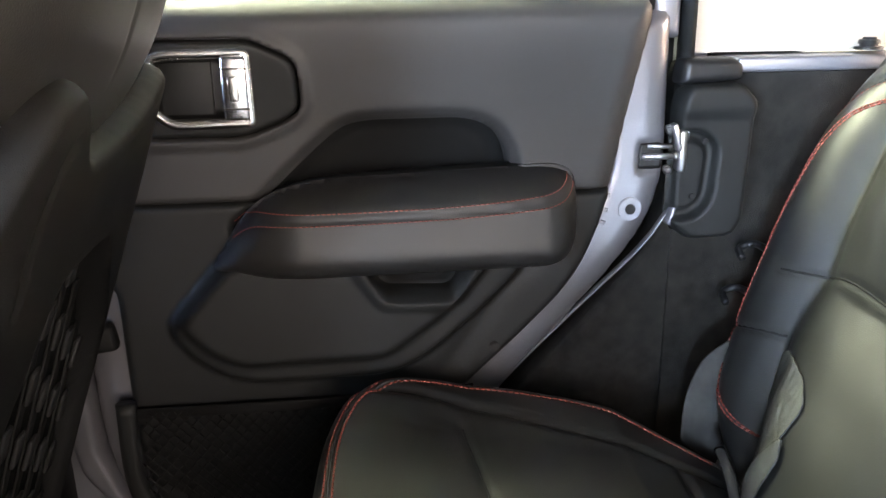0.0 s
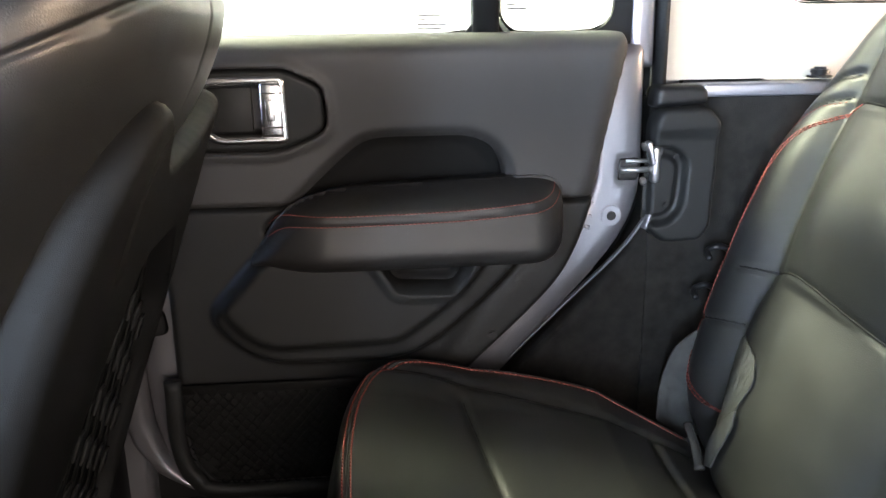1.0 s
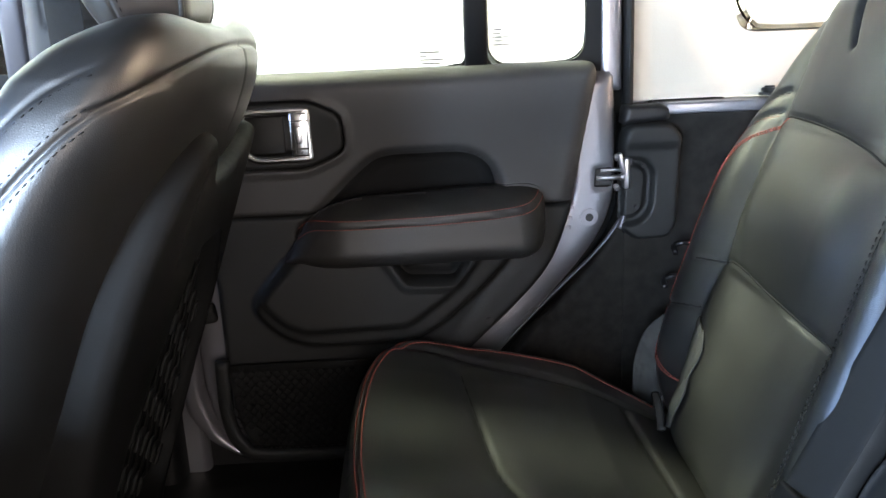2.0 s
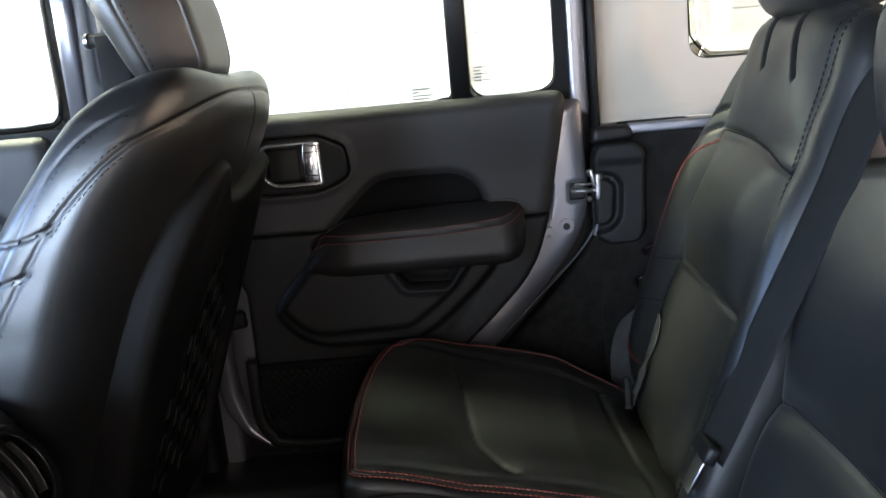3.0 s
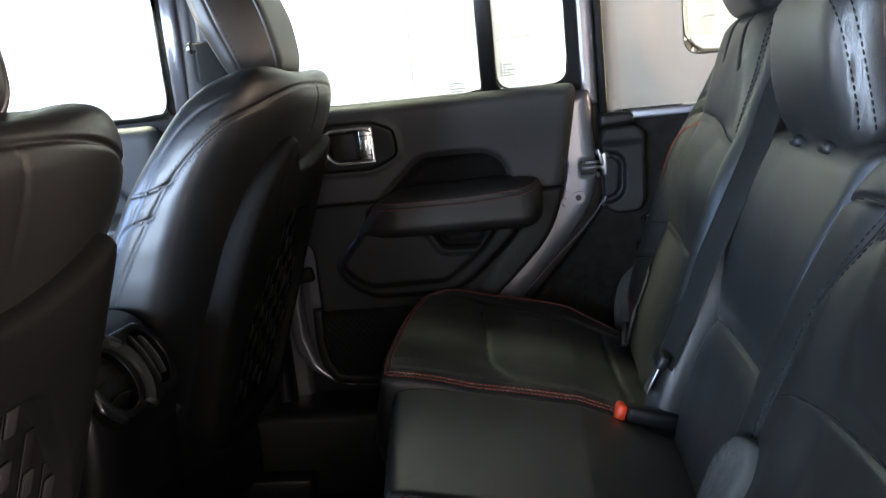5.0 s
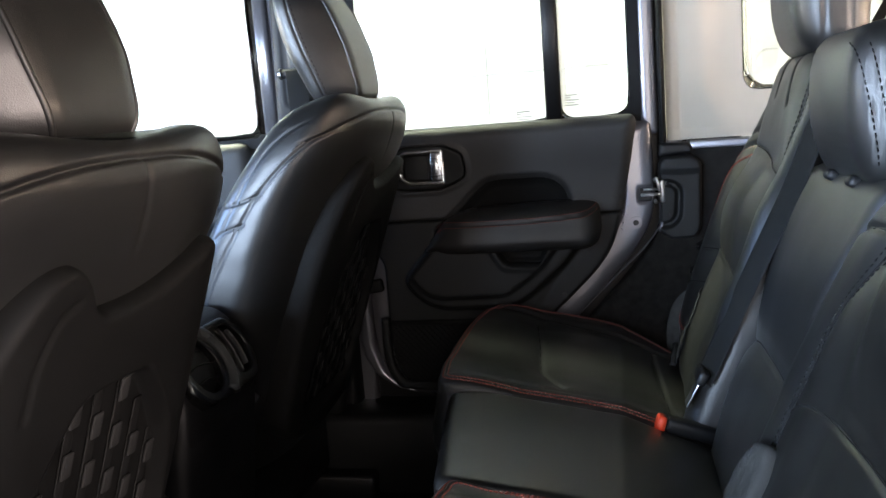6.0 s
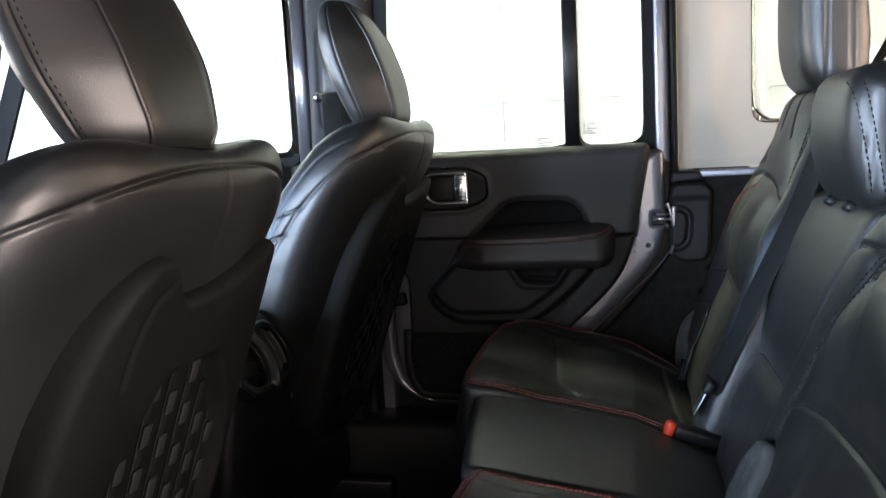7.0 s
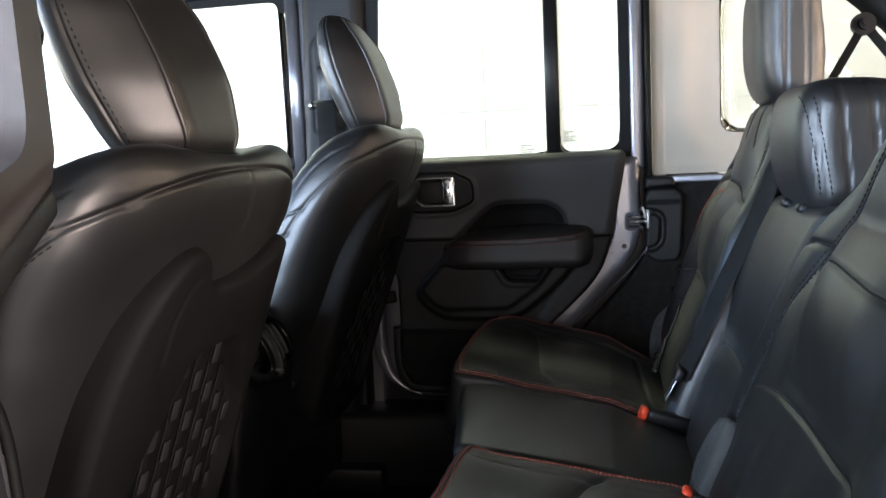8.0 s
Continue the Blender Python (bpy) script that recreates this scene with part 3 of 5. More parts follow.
    link_part("pocket_band", sweep([(-0.345, s * 0.655, 0.494), (-0.16, s * 0.650, 0.496), (0.02, s * 0.655, 0.50)], flat_profile(0.012, 0.004), (0, 1, 0)), RUBBER, door, "elastic band of the net pocket")
    nv, nf = [], []
    for k in range(-14, 40):
        for sg in (1, -1):
            x0 = -0.345 + k * 0.013
            for q in range(14):
                za, zb = 0.36 + 0.0097 * q, 0.36 + 0.0097 * (q + 1)
                xa, xb = x0 + sg * (za - 0.36) * 0.9 + (0.06 if sg < 0 else -0.02), x0 + sg * (zb - 0.36) * 0.9 + (0.06 if sg < 0 else -0.02)
                if min(xa, xb) < -0.342 or max(xa, xb) > 0.0 or (za < 0.39 and xa < -0.31):
                    continue
                yy = 0.654 - 0.004 * math.sin((za - 0.36) * 22)
                b = len(nv)
                for (x, z) in ((xa, za), (xb, zb)):
                    for dx, dy in ((-0.0013, 0), (0.0013, 0), (0, -0.0016)):
                        nv.append((x + dx, s * (yy + dy), z))
                nf += [(b, b + 1, b + 4, b + 3), (b + 1, b + 2, b + 5, b + 4), (b + 2, b, b + 3, b + 5)]
    tagged(link_part("pocket_infill", mesh_of(nv, nf), RUBBER, door, "black stretch net"), kind="stuff")

    # window
    main = fillet([(-0.392, 0.914), (0.024, 0.914), (0.024, 1.322), (-0.372, 1.322)], [0.02, 0.012, 0.012, 0.03])
    small = fillet([(0.056, 0.914), (0.196, 0.914), (0.196, 1.322), (0.056, 1.322)], [0.012, 0.035, 0.03, 0.012])
    frame_out = fillet([(-0.425, 0.885), (0.218, 0.885), (0.218, 1.340), (-0.405, 1.340)], 0.02)
    link_part("window_frame", sheet(frame_out, flat(0.0), 0.008, PL(0.702, s), -0.02, 40, holes=[main, small]), RUBBER, door, "black window frame with a divider bar")
    link_part("divider_bar", sweep([(0.040, s * 0.698, 0.905), (0.040, s * 0.698, 1.325)], flat_profile(0.032, 0.014), (0, 1, 0)), DARK_PLASTIC, door, "dark window divider bar")
    post = fillet([(0.214, 0.87), (0.250, 0.87), (0.250, 1.337), (0.214, 1.337)], 0.004)
    link_part("frame_post", sheet(post, lambda P: dome(sdf(P, post), 0.014, 0.012), 0.004, PL(0.712, s), -0.02), SILVER, door, "silver painted window frame post")
    for nm, ol in (("main_pane", main), ("quarter_pane", small)):
        p = link_part(nm, sheet(shrink(ol, -0.007), flat(0), 0.03, PL(0.711, s), flat(-0.004)), GLASS, door, "clear window glass")
        p.visible_shadow = False
    # printed marks on the glass, as bars
    for bx, bz0, ws in ((-0.022, 0.935, (0.030, 0.012, 0.036, 0.030, 0.010)), (0.082, 0.962, (0.026, 0.012, 0.030, 0.020, 0.028))):
        for r, w in enumerate(ws):
            link_part("glass_print", rbox((w, 0.0006, 0.0024), pose(bx - (0.036 - w) / 2, s * 0.7100, bz0 - r * 0.0052), 0), PRINT, door, "small grey printed glass mark")
    door.matrix_world = m
    return door


tagged(build_rear_door(1, Matrix()), "closed rear door with black panel, red-stitched armrest and silver edge")

foot = fillet([(-0.40, 0.80), (-0.350, 0.80), (-0.342, 0.751), (-0.331, 0.718), (-0.325, 0.66), (-0.318, 0.50), (-0.318, 0.10), (-0.40, 0.10)], 0.006)
tagged(link_part("pillar_foot_left", sheet(foot, lambda P: dome(sdf(P, foot), 0.010, 0.008), 0.005, side_place(0.704, -1), -0.003), SILVER),
       "silver painted foot of the centre pillar beside the open door", "pillar", kind="structure")
tagged(link_part("pillar_seal_left", sweep([(x - 0.002, -0.694, z) for x, z in smooth_line([(-0.350, 0.80), (-0.342, 0.751), (-0.331, 0.718), (-0.325, 0.66), (-0.318, 0.50), (-0.318, 0.10)])], circle(0.005, 8), (0, 1, 0)), RUBBER),
       "black rubber seal along the pillar foot", "seal", kind="structure")

# ---- striker and pillar cover ----
striker = thing("door_striker", "plated steel door striker bolted to the pillar", "striker")
link_part("striker_plate", rbox((0.010, 0.016, 0.046), pose(0.2535, 0.692, 0.752), 0.003), STEEL, striker)
link_part("striker_fold", rbox((0.006, 0.014, 0.030), pose(0.245, 0.686, 0.768, 0, -14, 0), 0.002), STEEL, striker)
link_part("striker_pin", sweep([(0.210, 0.690, 0.7465), (0.250, 0.690, 0.7465)], circle(0.0036, 10), (0, 1, 0)), STEEL, striker)
link_part("striker_pin", sweep([(0.216, 0.693, 0.757), (0.246, 0.693, 0.757)], circle(0.0028, 10), (0, 1, 0)), STEEL, striker)
link_part("pin_head", disc(0.0062, 0.005, pose(0.2475, 0.690, 0.7465, 0, 90), 0.0015, 12), STEEL, striker)
for x, z in ((0.240, 0.775), (0.240, 0.731)):
    link_part("striker_bolt", disc(0.006, 0.007, pose(x, 0.694, z, 0, 70), 0.0015, 8), STEEL, striker)
tagged(link_part("jamb_edge", sweep([(x, 0.700, z) for x, z in smooth_line([(0.2470, 0.668), (0.2545, 0.700), (0.2590, 0.745), (0.2620, 0.785), (0.2625, 0.822)])], flat_profile(0.0065, 0.016), (0, 1, 0)), SILVER),
       "silver painted edge of the door jamb", "door jamb", kind="structure")

cover = thing("pillar_cover", "black plastic pillar cover with grip recess and two screws", "trim cover")
cov = fillet([(0.246, 0.806), (0.256, 0.824), (0.316, 0.824), (0.334, 0.806), (0.330, 0.672), (0.318, 0.652), (0.268, 0.650), (0.246, 0.668)], 0.010)
inner = fillet([(0.238, 0.775), (0.276, 0.772), (0.292, 0.755), (0.288, 0.695), (0.270, 0.677), (0.238, 0.677)], 0.012)


def cover_h(P):
    d = sdf(P, cov)
    return dome(d, 0.007, 0.018) + 0.005 * step(P[:, 1], 0.782, 0.800) - 0.014 * step(sdf(P, inner), 0.004, -0.002) + 0.008 * step(sdf(P, inner), -0.008, -0.012)


link_part("cover_body", sheet(cov, cover_h, 0.003, side_place(0.700), -0.01), PLASTIC, cover)
for x, z in ((0.277, 0.763), (0.268, 0.702)):
    link_part("screw", disc(0.0035, 0.003, pose(x, 0.684, z, 90), 0.0008, 12), DARK_PLASTIC, cover)
cap = thing("rail_cap", "black plastic cap at the end of the body rail", "trim cover")
capo = fillet([(0.246, 0.822), (0.250, 0.850), (0.306, 0.850), (0.316, 0.842), (0.316, 0.826)], 0.006)
link_part("cap_body", sheet(capo, lambda P: dome(sdf(P, capo), 0.008, 0.010), 0.003, side_place(0.694), -0.02), DARK_PLASTIC, cap)

# ---- front doors ----
def build_front_door(s, label):
    door = thing("front_door", label, "car door", "front doors")
    fp = fillet([(-1.50, 0.915), (-1.50, 0.34), (-0.70, 0.34), (-0.648, 0.42), (-0.648, 0.915)], 0.03)
    f_recess = fillet([(-0.98, 0.72), (-0.93, 0.80), (-0.76, 0.80), (-0.69, 0.72)], 0.03)
    link_part("inner_panel", sheet(fp, lambda P: dome(sdf(P, fp), 0.03, 0.026) - 0.028 * step(sdf(P, f_recess), 0.006, -0.018), 0.008, side_place(0.70, s), -0.03), VINYL, door, "soft black door panel")
    fa = fillet([(-1.2, 0.655), (-1.2, 0.74), (-0.70, 0.735), (-0.68, 0.70), (-0.70, 0.655)], 0.02)
    rest = link_part("armrest", sheet(fa, lambda P: dome(sdf(P, fa), 0.03, 0.06), 0.006, side_place(0.67, s), -0.01), LEATHER, door)
    fw = fillet([(-1.45, 0.922), (-0.622, 0.922), (-0.622, 1.318), (-1.28, 1.318)], [0.035, 0.012, 0.04, 0.04])
    fo = fillet([(-1.52, 0.90), (-0.610, 0.90), (-0.610, 1.336), (-1.33, 1.336)], 0.03)
    link_part("window_frame", sheet(fo, flat(0), 0.01, side_place(0.702, s), -0.02, 40, holes=[fw]), RUBBER, door, "black window frame")
    link_part("frame_post", sweep([(-0.594, s * 0.704, 0.88), (-0.594, s * 0.704, 1.335)], flat_profile(0.032, 0.02), (0, 1, 0)), SILVER, door, "silver painted frame post")
    gp = link_part("main_pane", sheet(shrink(fw, -0.008), flat(0), 0.05, side_place(0.711, s), flat(-0.004)), GLASS, door, "clear window glass")
    gp.visible_shadow = False
    link_part("stitching", stitches([(-1.18, s * 0.608, 0.705), (-0.72, s * 0.608, 0.705)], 0.0038, 0.0022, 0.0005), THREAD, rest, "red stitching")
    link_part("door_shell", rbox((0.87, 0.03, 0.60), pose(-1.055, s * 0.745, 0.615), 0.01), SILVER, door, "silver painted outer shell")
    return door


build_front_door(1, "closed front door with black panel and silver frame")
# unseen door; its angle sets how much light enters at the front left
left_front = build_front_door(-1, "unseen front door, swung open to let in light from the front left")
left_front.matrix_world = Matrix.Translation((-1.50, -0.70, 0)) @ pose(0, 0, 0, 0, 0, -84) @ Matrix.Translation((1.50, 0.70, 0))

for side, s in (("right", 1), ("left", -1)):
    tagged(link_part("pillar_front_" + side, sweep([(-1.545, s * 0.70, 0.86), (-1.40, s * 0.675, 1.36)], fillet([(-0.03, -0.025), (0.03, -0.025), (0.03, 0.025), (-0.03, 0.025)], 0.012), (0, 1, 0)), GREY_TRIM),
           "dark windscreen pillar trim", "pillar", kind="structure")

# ---- centre pillar trim ----
bp = thing("pillar_trim", "charcoal plastic centre pillar trim with belt adjuster", "pillar trim")
trim_o = fillet([(-0.585, 0.80), (-0.412, 0.80), (-0.412, 0.95), (-0.405, 1.335), (-0.56, 1.335), (-0.573, 0.95)], 0.02)
slot_o = fillet([(-0.535, 0.99), (-0.535, 1.20), (-0.505, 1.225), (-0.455, 1.225), (-0.455, 0.99)], 0.015)
link_part("trim_panel", sheet(trim_o, lambda P: dome(sdf(P, trim_o), 0.03, 0.035) - 0.006 * np.exp(-((sdf(P, slot_o) / 0.003) ** 2)), 0.005, side_place(0.70), -0.01), GREY_TRIM, bp)
# lower pillar panel in a darker plastic than the trim above
low_o = fillet([(-0.590, 0.13), (-0.436, 0.13), (-0.438, 0.68), (-0.414, 0.76), (-0.412, 0.798), (-0.590, 0.798)], 0.012)
link_part("lower_pillar_panel", sheet(low_o, lambda P: dome(sdf(P, low_o), 0.02, 0.030), 0.005, side_place(0.702), -0.01), DARK_PLASTIC, bp, "lower pillar panel, darker than the trim above")
link_part("belt_adjuster", rbox((0.05, 0.03, 0.10), pose(-0.495, 0.655, 1.10), 0.012), DARK_PLASTIC, bp)
guide = link_part("belt_guide", sweep([(-0.530, 0.640, 1.055), (-0.455, 0.640, 1.055)], circle(0.010, 10), (0, 1, 0)), DARK_PLASTIC, bp)
link_part("guide_cap", disc(0.012, 0.010, pose(-0.532, 0.640, 1.055, 0, 90), 0.003, 14), STEEL, guide)
link_part("belt_webbing", sweep([(-0.493, 0.628, 1.060), (-0.493, 0.632, 0.90), (-0.50, 0.645, 0.60), (-0.51, 0.66, 0.32)], flat_profile(0.047, 0.0016), (0, 1, 0)), WEBBING, bp, "dark grey belt webbing")
# ---- rear seats ----
N_BACK = np.array((-0.9409, 0.0, 0.3387))


def back_place(shift=0.0):
    def place(u, v, h):
        h = np.asarray(h)
        return np.stack([0.270 + 0.36 * (v - 0.44) + shift + N_BACK[0] * h, u, v + N_BACK[2] * h], 1)
    return place


def build_headrest(seat, dx, cy, half, side_view, seams, lean=0.002, stitched=False):
    """An upright padded headrest from its side view in x and z."""
    o = fillet([(a + dx, b) for a, b in side_view], 0.03)
    zs = [b for a, b in side_view]
    lines = [[(a + dx + lean, min(zs) - 0.02), (a + dx - lean, max(zs) + 0.02)] for a in seams]

    def hh(Q):
        h = dome(sdf(Q, o), 0.045, 0.045) + half - 0.045
        for l in lines:
            h += groove(Q, l, 0.0020, 0.004)
        return h

    P3 = lambda u, v, h: np.stack([u, cy - h, v], 1)
    rest = link_part("headrest", sheet(o, hh, 0.004, P3, lambda Q: -hh(Q)), LEATHER, seat, "black leather headrest with stitched seams")
    for sg in (1, -1) if stitched else ():
        PS = (lambda u, v, h, sg=sg: np.stack([u, cy - sg * h, v], 1))
        for off in (-0.006, 0.006):
            l = lines[0]
            link_part("stitching", stitches(on_sheet([(l[0][0] + off, min(zs) + 0.03), (l[1][0] + off, max(zs) - 0.02)], hh, PS, 0.0006), 0.0048, 0.003, 0.0010), BLACK_THREAD, rest, "black stitching")
    xm = dx + (side_view[0][0] + side_view[-1][0]) / 2
    for dy in (-0.05, 0.05):
        link_part("headrest_post", sweep([(xm, cy + dy, min(zs) - 0.05), (xm, cy + dy, min(zs) + 0.03)], circle(0.006, 8), (1, 0, 0)), STEEL, rest)
    return rest


seat_backs = {}


def build_outer_back(s):
    """An outboard rear backrest; s is 1 on the right, -1 on the left."""
    seat = thing("back_seat", "", "car seat", "back seats")
    P3 = back_place()
    wide = 0.0 if s > 0 else 0.07  # the seat by the open door reaches further out
    F = lambda pts: [(s * (a + wide * float(step(a, 0.42, 0.62))), b) for a, b in pts]
    out = F(fillet([(0.165, 0.40), (0.53, 0.42), (0.606, 0.478), (0.638, 0.56), (0.647, 0.68), (0.641, 0.79), (0.610, 0.89), (0.553, 0.985), (0.50, 1.004), (0.28, 1.004), (0.215, 0.975), (0.195, 0.80), (0.165, 0.60)],
                   [0.03, 0.04, 0.05, 0.05, 0.05, 0.05, 0.05, 0.05, 0.03, 0.04, 0.05, 0.05, 0.05]))
    upper = F(smooth_line([(0.548, 0.835), (0.52, 0.842), (0.42, 0.838), (0.33, 0.826), (0.25, 0.808)]))
    lower = F(smooth_line([(0.585, 0.642), (0.50, 0.662), (0.40, 0.655), (0.30, 0.648), (0.235, 0.645)]))
    bol_out = F(smooth_line([(0.530, 0.985), (0.544, 0.90), (0.549, 0.83), (0.550, 0.72), (0.547, 0.655), (0.552, 0.59), (0.532, 0.50), (0.51, 0.40)]))
    bol_in = F(smooth_line([(0.262, 0.99), (0.256, 0.90), (0.250, 0.81), (0.242, 0.72), (0.235, 0.64), (0.222, 0.50), (0.215, 0.40)]))
    slots = [F(smooth_line([(0.455, 1.004), (0.44, 0.965), (0.417, 0.925)])), F(smooth_line([(0.365, 1.004), (0.345, 0.96), (0.314, 0.912)]))]
    cross1 = F(smooth_line([(0.556, 0.872), (0.585, 0.858), (0.630, 0.822)]))
    cross2 = F(smooth_line([(0.556, 0.846), (0.590, 0.828), (0.640, 0.782)]))

    cross3 = F(smooth_line([(0.634, 0.566), (0.605, 0.572), (0.556, 0.587)]))

    if s < 0:
        # the seat by the open door sits a little further back, its sloped shoulder towards the centre
        P3 = back_place(0.025)
        out = fillet([(-0.70, 0.42), (-0.73, 0.68), (-0.70, 0.88), (-0.60, 1.0), (-0.42, 1.004), (-0.355, 0.982), (-0.292, 0.930), (-0.215, 0.876), (-0.142, 0.805), (-0.100, 0.69), (-0.078, 0.58), (-0.075, 0.50), (-0.10, 0.42)],
                     [0.03, 0.05, 0.05, 0.05, 0.03, 0.03, 0.03, 0.04, 0.05, 0.05, 0.04, 0.04, 0.03])
        upper = smooth_line([(-0.236, 0.766), (-0.265, 0.778), (-0.32, 0.783), (-0.45, 0.776), (-0.62, 0.770)])
        lower = smooth_line([(-0.168, 0.602), (-0.215, 0.617), (-0.30, 0.626), (-0.40, 0.630), (-0.62, 0.628)])
        bol_in = smooth_line([(-0.150, 0.42), (-0.150, 0.55), (-0.164, 0.62), (-0.187, 0.70), (-0.222, 0.757), (-0.248, 0.80), (-0.298, 0.865), (-0.36, 0.95)])
        bol_out = smooth_line([(-0.60, 0.985), (-0.615, 0.83), (-0.625, 0.64), (-0.59, 0.42)])
        slots = [smooth_line([(-0.50, 1.004), (-0.485, 0.965), (-0.46, 0.925)]), smooth_line([(-0.41, 1.004), (-0.40, 0.96), (-0.375, 0.912)])]
        cross1 = smooth_line([(-0.150, 0.782), (-0.190, 0.792), (-0.240, 0.795)])
        cross2 = smooth_line([(-0.64, 0.846), (-0.67, 0.828), (-0.71, 0.782)])
        cross3 = smooth_line([(-0.72, 0.578), (-0.68, 0.566), (-0.63, 0.548)])

    def high(Q):
        d = sdf(Q, out)
        h = dome(d, 0.040, 0.034) - 0.030
        inside = step(s * Q[:, 0], 0.24, 0.32) * step(-s * Q[:, 0], -0.560, -0.47)
        zz = Q[:, 1]
        puff = np.sin(np.clip((zz - 0.648) / 0.180, 0, 1) * math.pi) ** 0.95 * 0.024
        puff = np.maximum(puff, np.sin(np.clip((zz - 0.40) / 0.245, 0, 1) * math.pi) ** 1.0 * 0.011)
        puff = np.maximum(puff, np.sin(np.clip((zz - 0.838) / 0.18, 0, 1) * math.pi) ** 0.9 * 0.012)
        h += inside * puff
        h += 0.020 * step(np.abs(s * Q[:, 0] - 0.40), 0.13, 0.20) * step(-zz, -0.90, -0.75) * (s > 0 or 0.6)
        h += groove(Q, upper, 0.0035, 0.003) + groove(Q, lower, 0.0032, 0.0030) + groove(Q, bol_out, 0.0035, 0.003) + groove(Q, bol_in, 0.0035, 0.002)
        h += groove(Q, bol_in, 0.016, 0.004) + groove(Q, bol_out, 0.018, 0.008)
        for l in slots:
            h += groove(Q, l, 0.004, 0.012)
        h += groove(Q, cross1, 0.003, 0.006) + groove(Q, cross2, 0.003, 0.005) + groove(Q, cross3, 0.003, 0.004)
        wob = np.array([noise.noise(Vector((a * 14, b * 14, 3.1 * s))) for a, b in Q])
        return h + 0.0022 * wob

    link_part("backrest", sheet(out, high, 0.0032, P3, lambda Q: -0.046 - dome(sdf(Q, out), 0.04, 0.06)), LEATHER, seat, "black leather backrest with stitched panels")
    # black tubes in the sewn creases put their shade into colour
    for l in [upper, lower, cross1, cross2, cross3] + slots:
        link_part("seam_shade", sweep(on_sheet(l, high, P3, 0.0), circle(0.0015, 6), (1, 0, 0)), BLACK_THREAD, seat)
    edge = F(smooth_line([(0.535, 0.838), (0.566, 0.817), (0.602, 0.786), (0.624, 0.732), (0.631, 0.665), (0.630, 0.592), (0.621, 0.535), (0.600, 0.504), (0.562, 0.489), (0.520, 0.492)]))
    for off in (0.0, -0.007):
        link_part("stitching", stitches(on_sheet([(p[0] + s * off, p[1] - 0.3 * off) for p in edge], high, P3, 0.0008), 0.0048, 0.0016, 0.0011), THREAD, seat, "red edge stitching")
    link_part("stitching", stitches(on_sheet([(p[0], p[1] - 0.006) for p in cross2], high, P3, 0.0006), 0.004, 0.002, 0.0005), THREAD, seat, "red edge stitching")
    # the inner bolster crease gets the same black tube as shade
    if s < 0:
        link_part("seam_shade", sweep(on_sheet(bol_in, high, P3, 0.0), circle(0.0014, 6), (1, 0, 0)), BLACK_THREAD, seat)
    for off in (0.006, -0.006):
        link_part("stitching", stitches(on_sheet([(p[0] + off, p[1]) for p in bol_in], high, P3, 0.0004), 0.005, 0.003, 0.0010), BLACK_THREAD, seat, "black stitching")
    # headrest
    seat_backs[s] = high
    build_headrest(seat, 0.0 if s > 0 else 0.03, 0.395 if s > 0 else -0.47, 0.115, [(0.478, 0.980), (0.445, 1.000), (0.430, 1.060), (0.430, 1.170), (0.445, 1.235), (0.500, 1.245), (0.535, 1.200), (0.548, 1.080), (0.545, 1.000), (0.515, 0.980)], (0.474, 0.510))
    return seat


tagged(build_outer_back(1), "black leather rear backrest with red edge stitching beside the closed door")
tagged(build_outer_back(-1), "black leather rear backrest beside the open door side")
right_high = seat_backs[1]


def build_middle_back():
    seat = thing("middle_seat", "black leather centre backrest with low headrest", "car seat")
    P3 = back_place(0.024)
    out = fillet([(0.16, 0.40), (0.172, 0.60), (0.205, 0.80), (0.185, 0.842), (-0.170, 0.842), (-0.165, 0.80), (-0.118, 0.60), (-0.095, 0.40)], [0.02, 0.05, 0.04, 0.03, 0.03, 0.04, 0.05, 0.02])
    low = smooth_line([(0.18, 0.580), (0.12, 0.592), (0.0, 0.594), (-0.09, 0.590), (-0.12, 0.582)])

    def high(Q):
        h = dome(sdf(Q, out), 0.03, 0.03) - 0.026
        zz = Q[:, 1]
        h += np.sin(np.clip((zz - 0.605) / 0.235, 0, 1) * math.pi) ** 1.2 * 0.010
        h += np.sin(np.clip((zz - 0.40) / 0.205, 0, 1) * math.pi) ** 1.2 * 0.006
        wob = np.array([noise.noise(Vector((a * 13, b * 13, 7.3))) for a, b in Q])
        return h + groove(Q, low, 0.0030, 0.004) + groove(Q, low, 0.018, 0.006) + 0.0018 * wob

    link_part("backrest", sheet(out, high, 0.0035, P3, lambda Q: -0.026 - dome(sdf(Q, out), 0.03, 0.05)), LEATHER, seat, "black leather centre panel")
    # black tube darkens the lower crease where shade gathers
    link_part("seam_shade", sweep(on_sheet(low, high, P3, 0.0), circle(0.0015, 6), (1, 0, 0)), BLACK_THREAD, seat)
    for xo in (0.188,):
        link_part("stitching", stitches(on_sheet([(xo * 0.93, 0.62), (xo, 0.82)], high, P3, 0.0004), 0.005, 0.004, 0.0008), BLACK_THREAD, seat, "black stitching")
    rest = build_headrest(seat, 0.016, 0.0, 0.125, [(0.435, 0.818), (0.412, 0.832), (0.396, 0.880), (0.392, 0.940), (0.402, 0.988), (0.430, 1.003), (0.510, 0.999), (0.575, 0.972), (0.585, 0.890), (0.550, 0.824)], (0.417, 0.449, 0.486), 0.011, True)
    for dy in (-0.05, 0.05):
        link_part("post_collar", rbox((0.022, 0.026, 0.014), pose(0.432, dy, 0.826, 0, 20, 0), 0.005), DARK_PLASTIC, rest)
    return seat


build_middle_back()


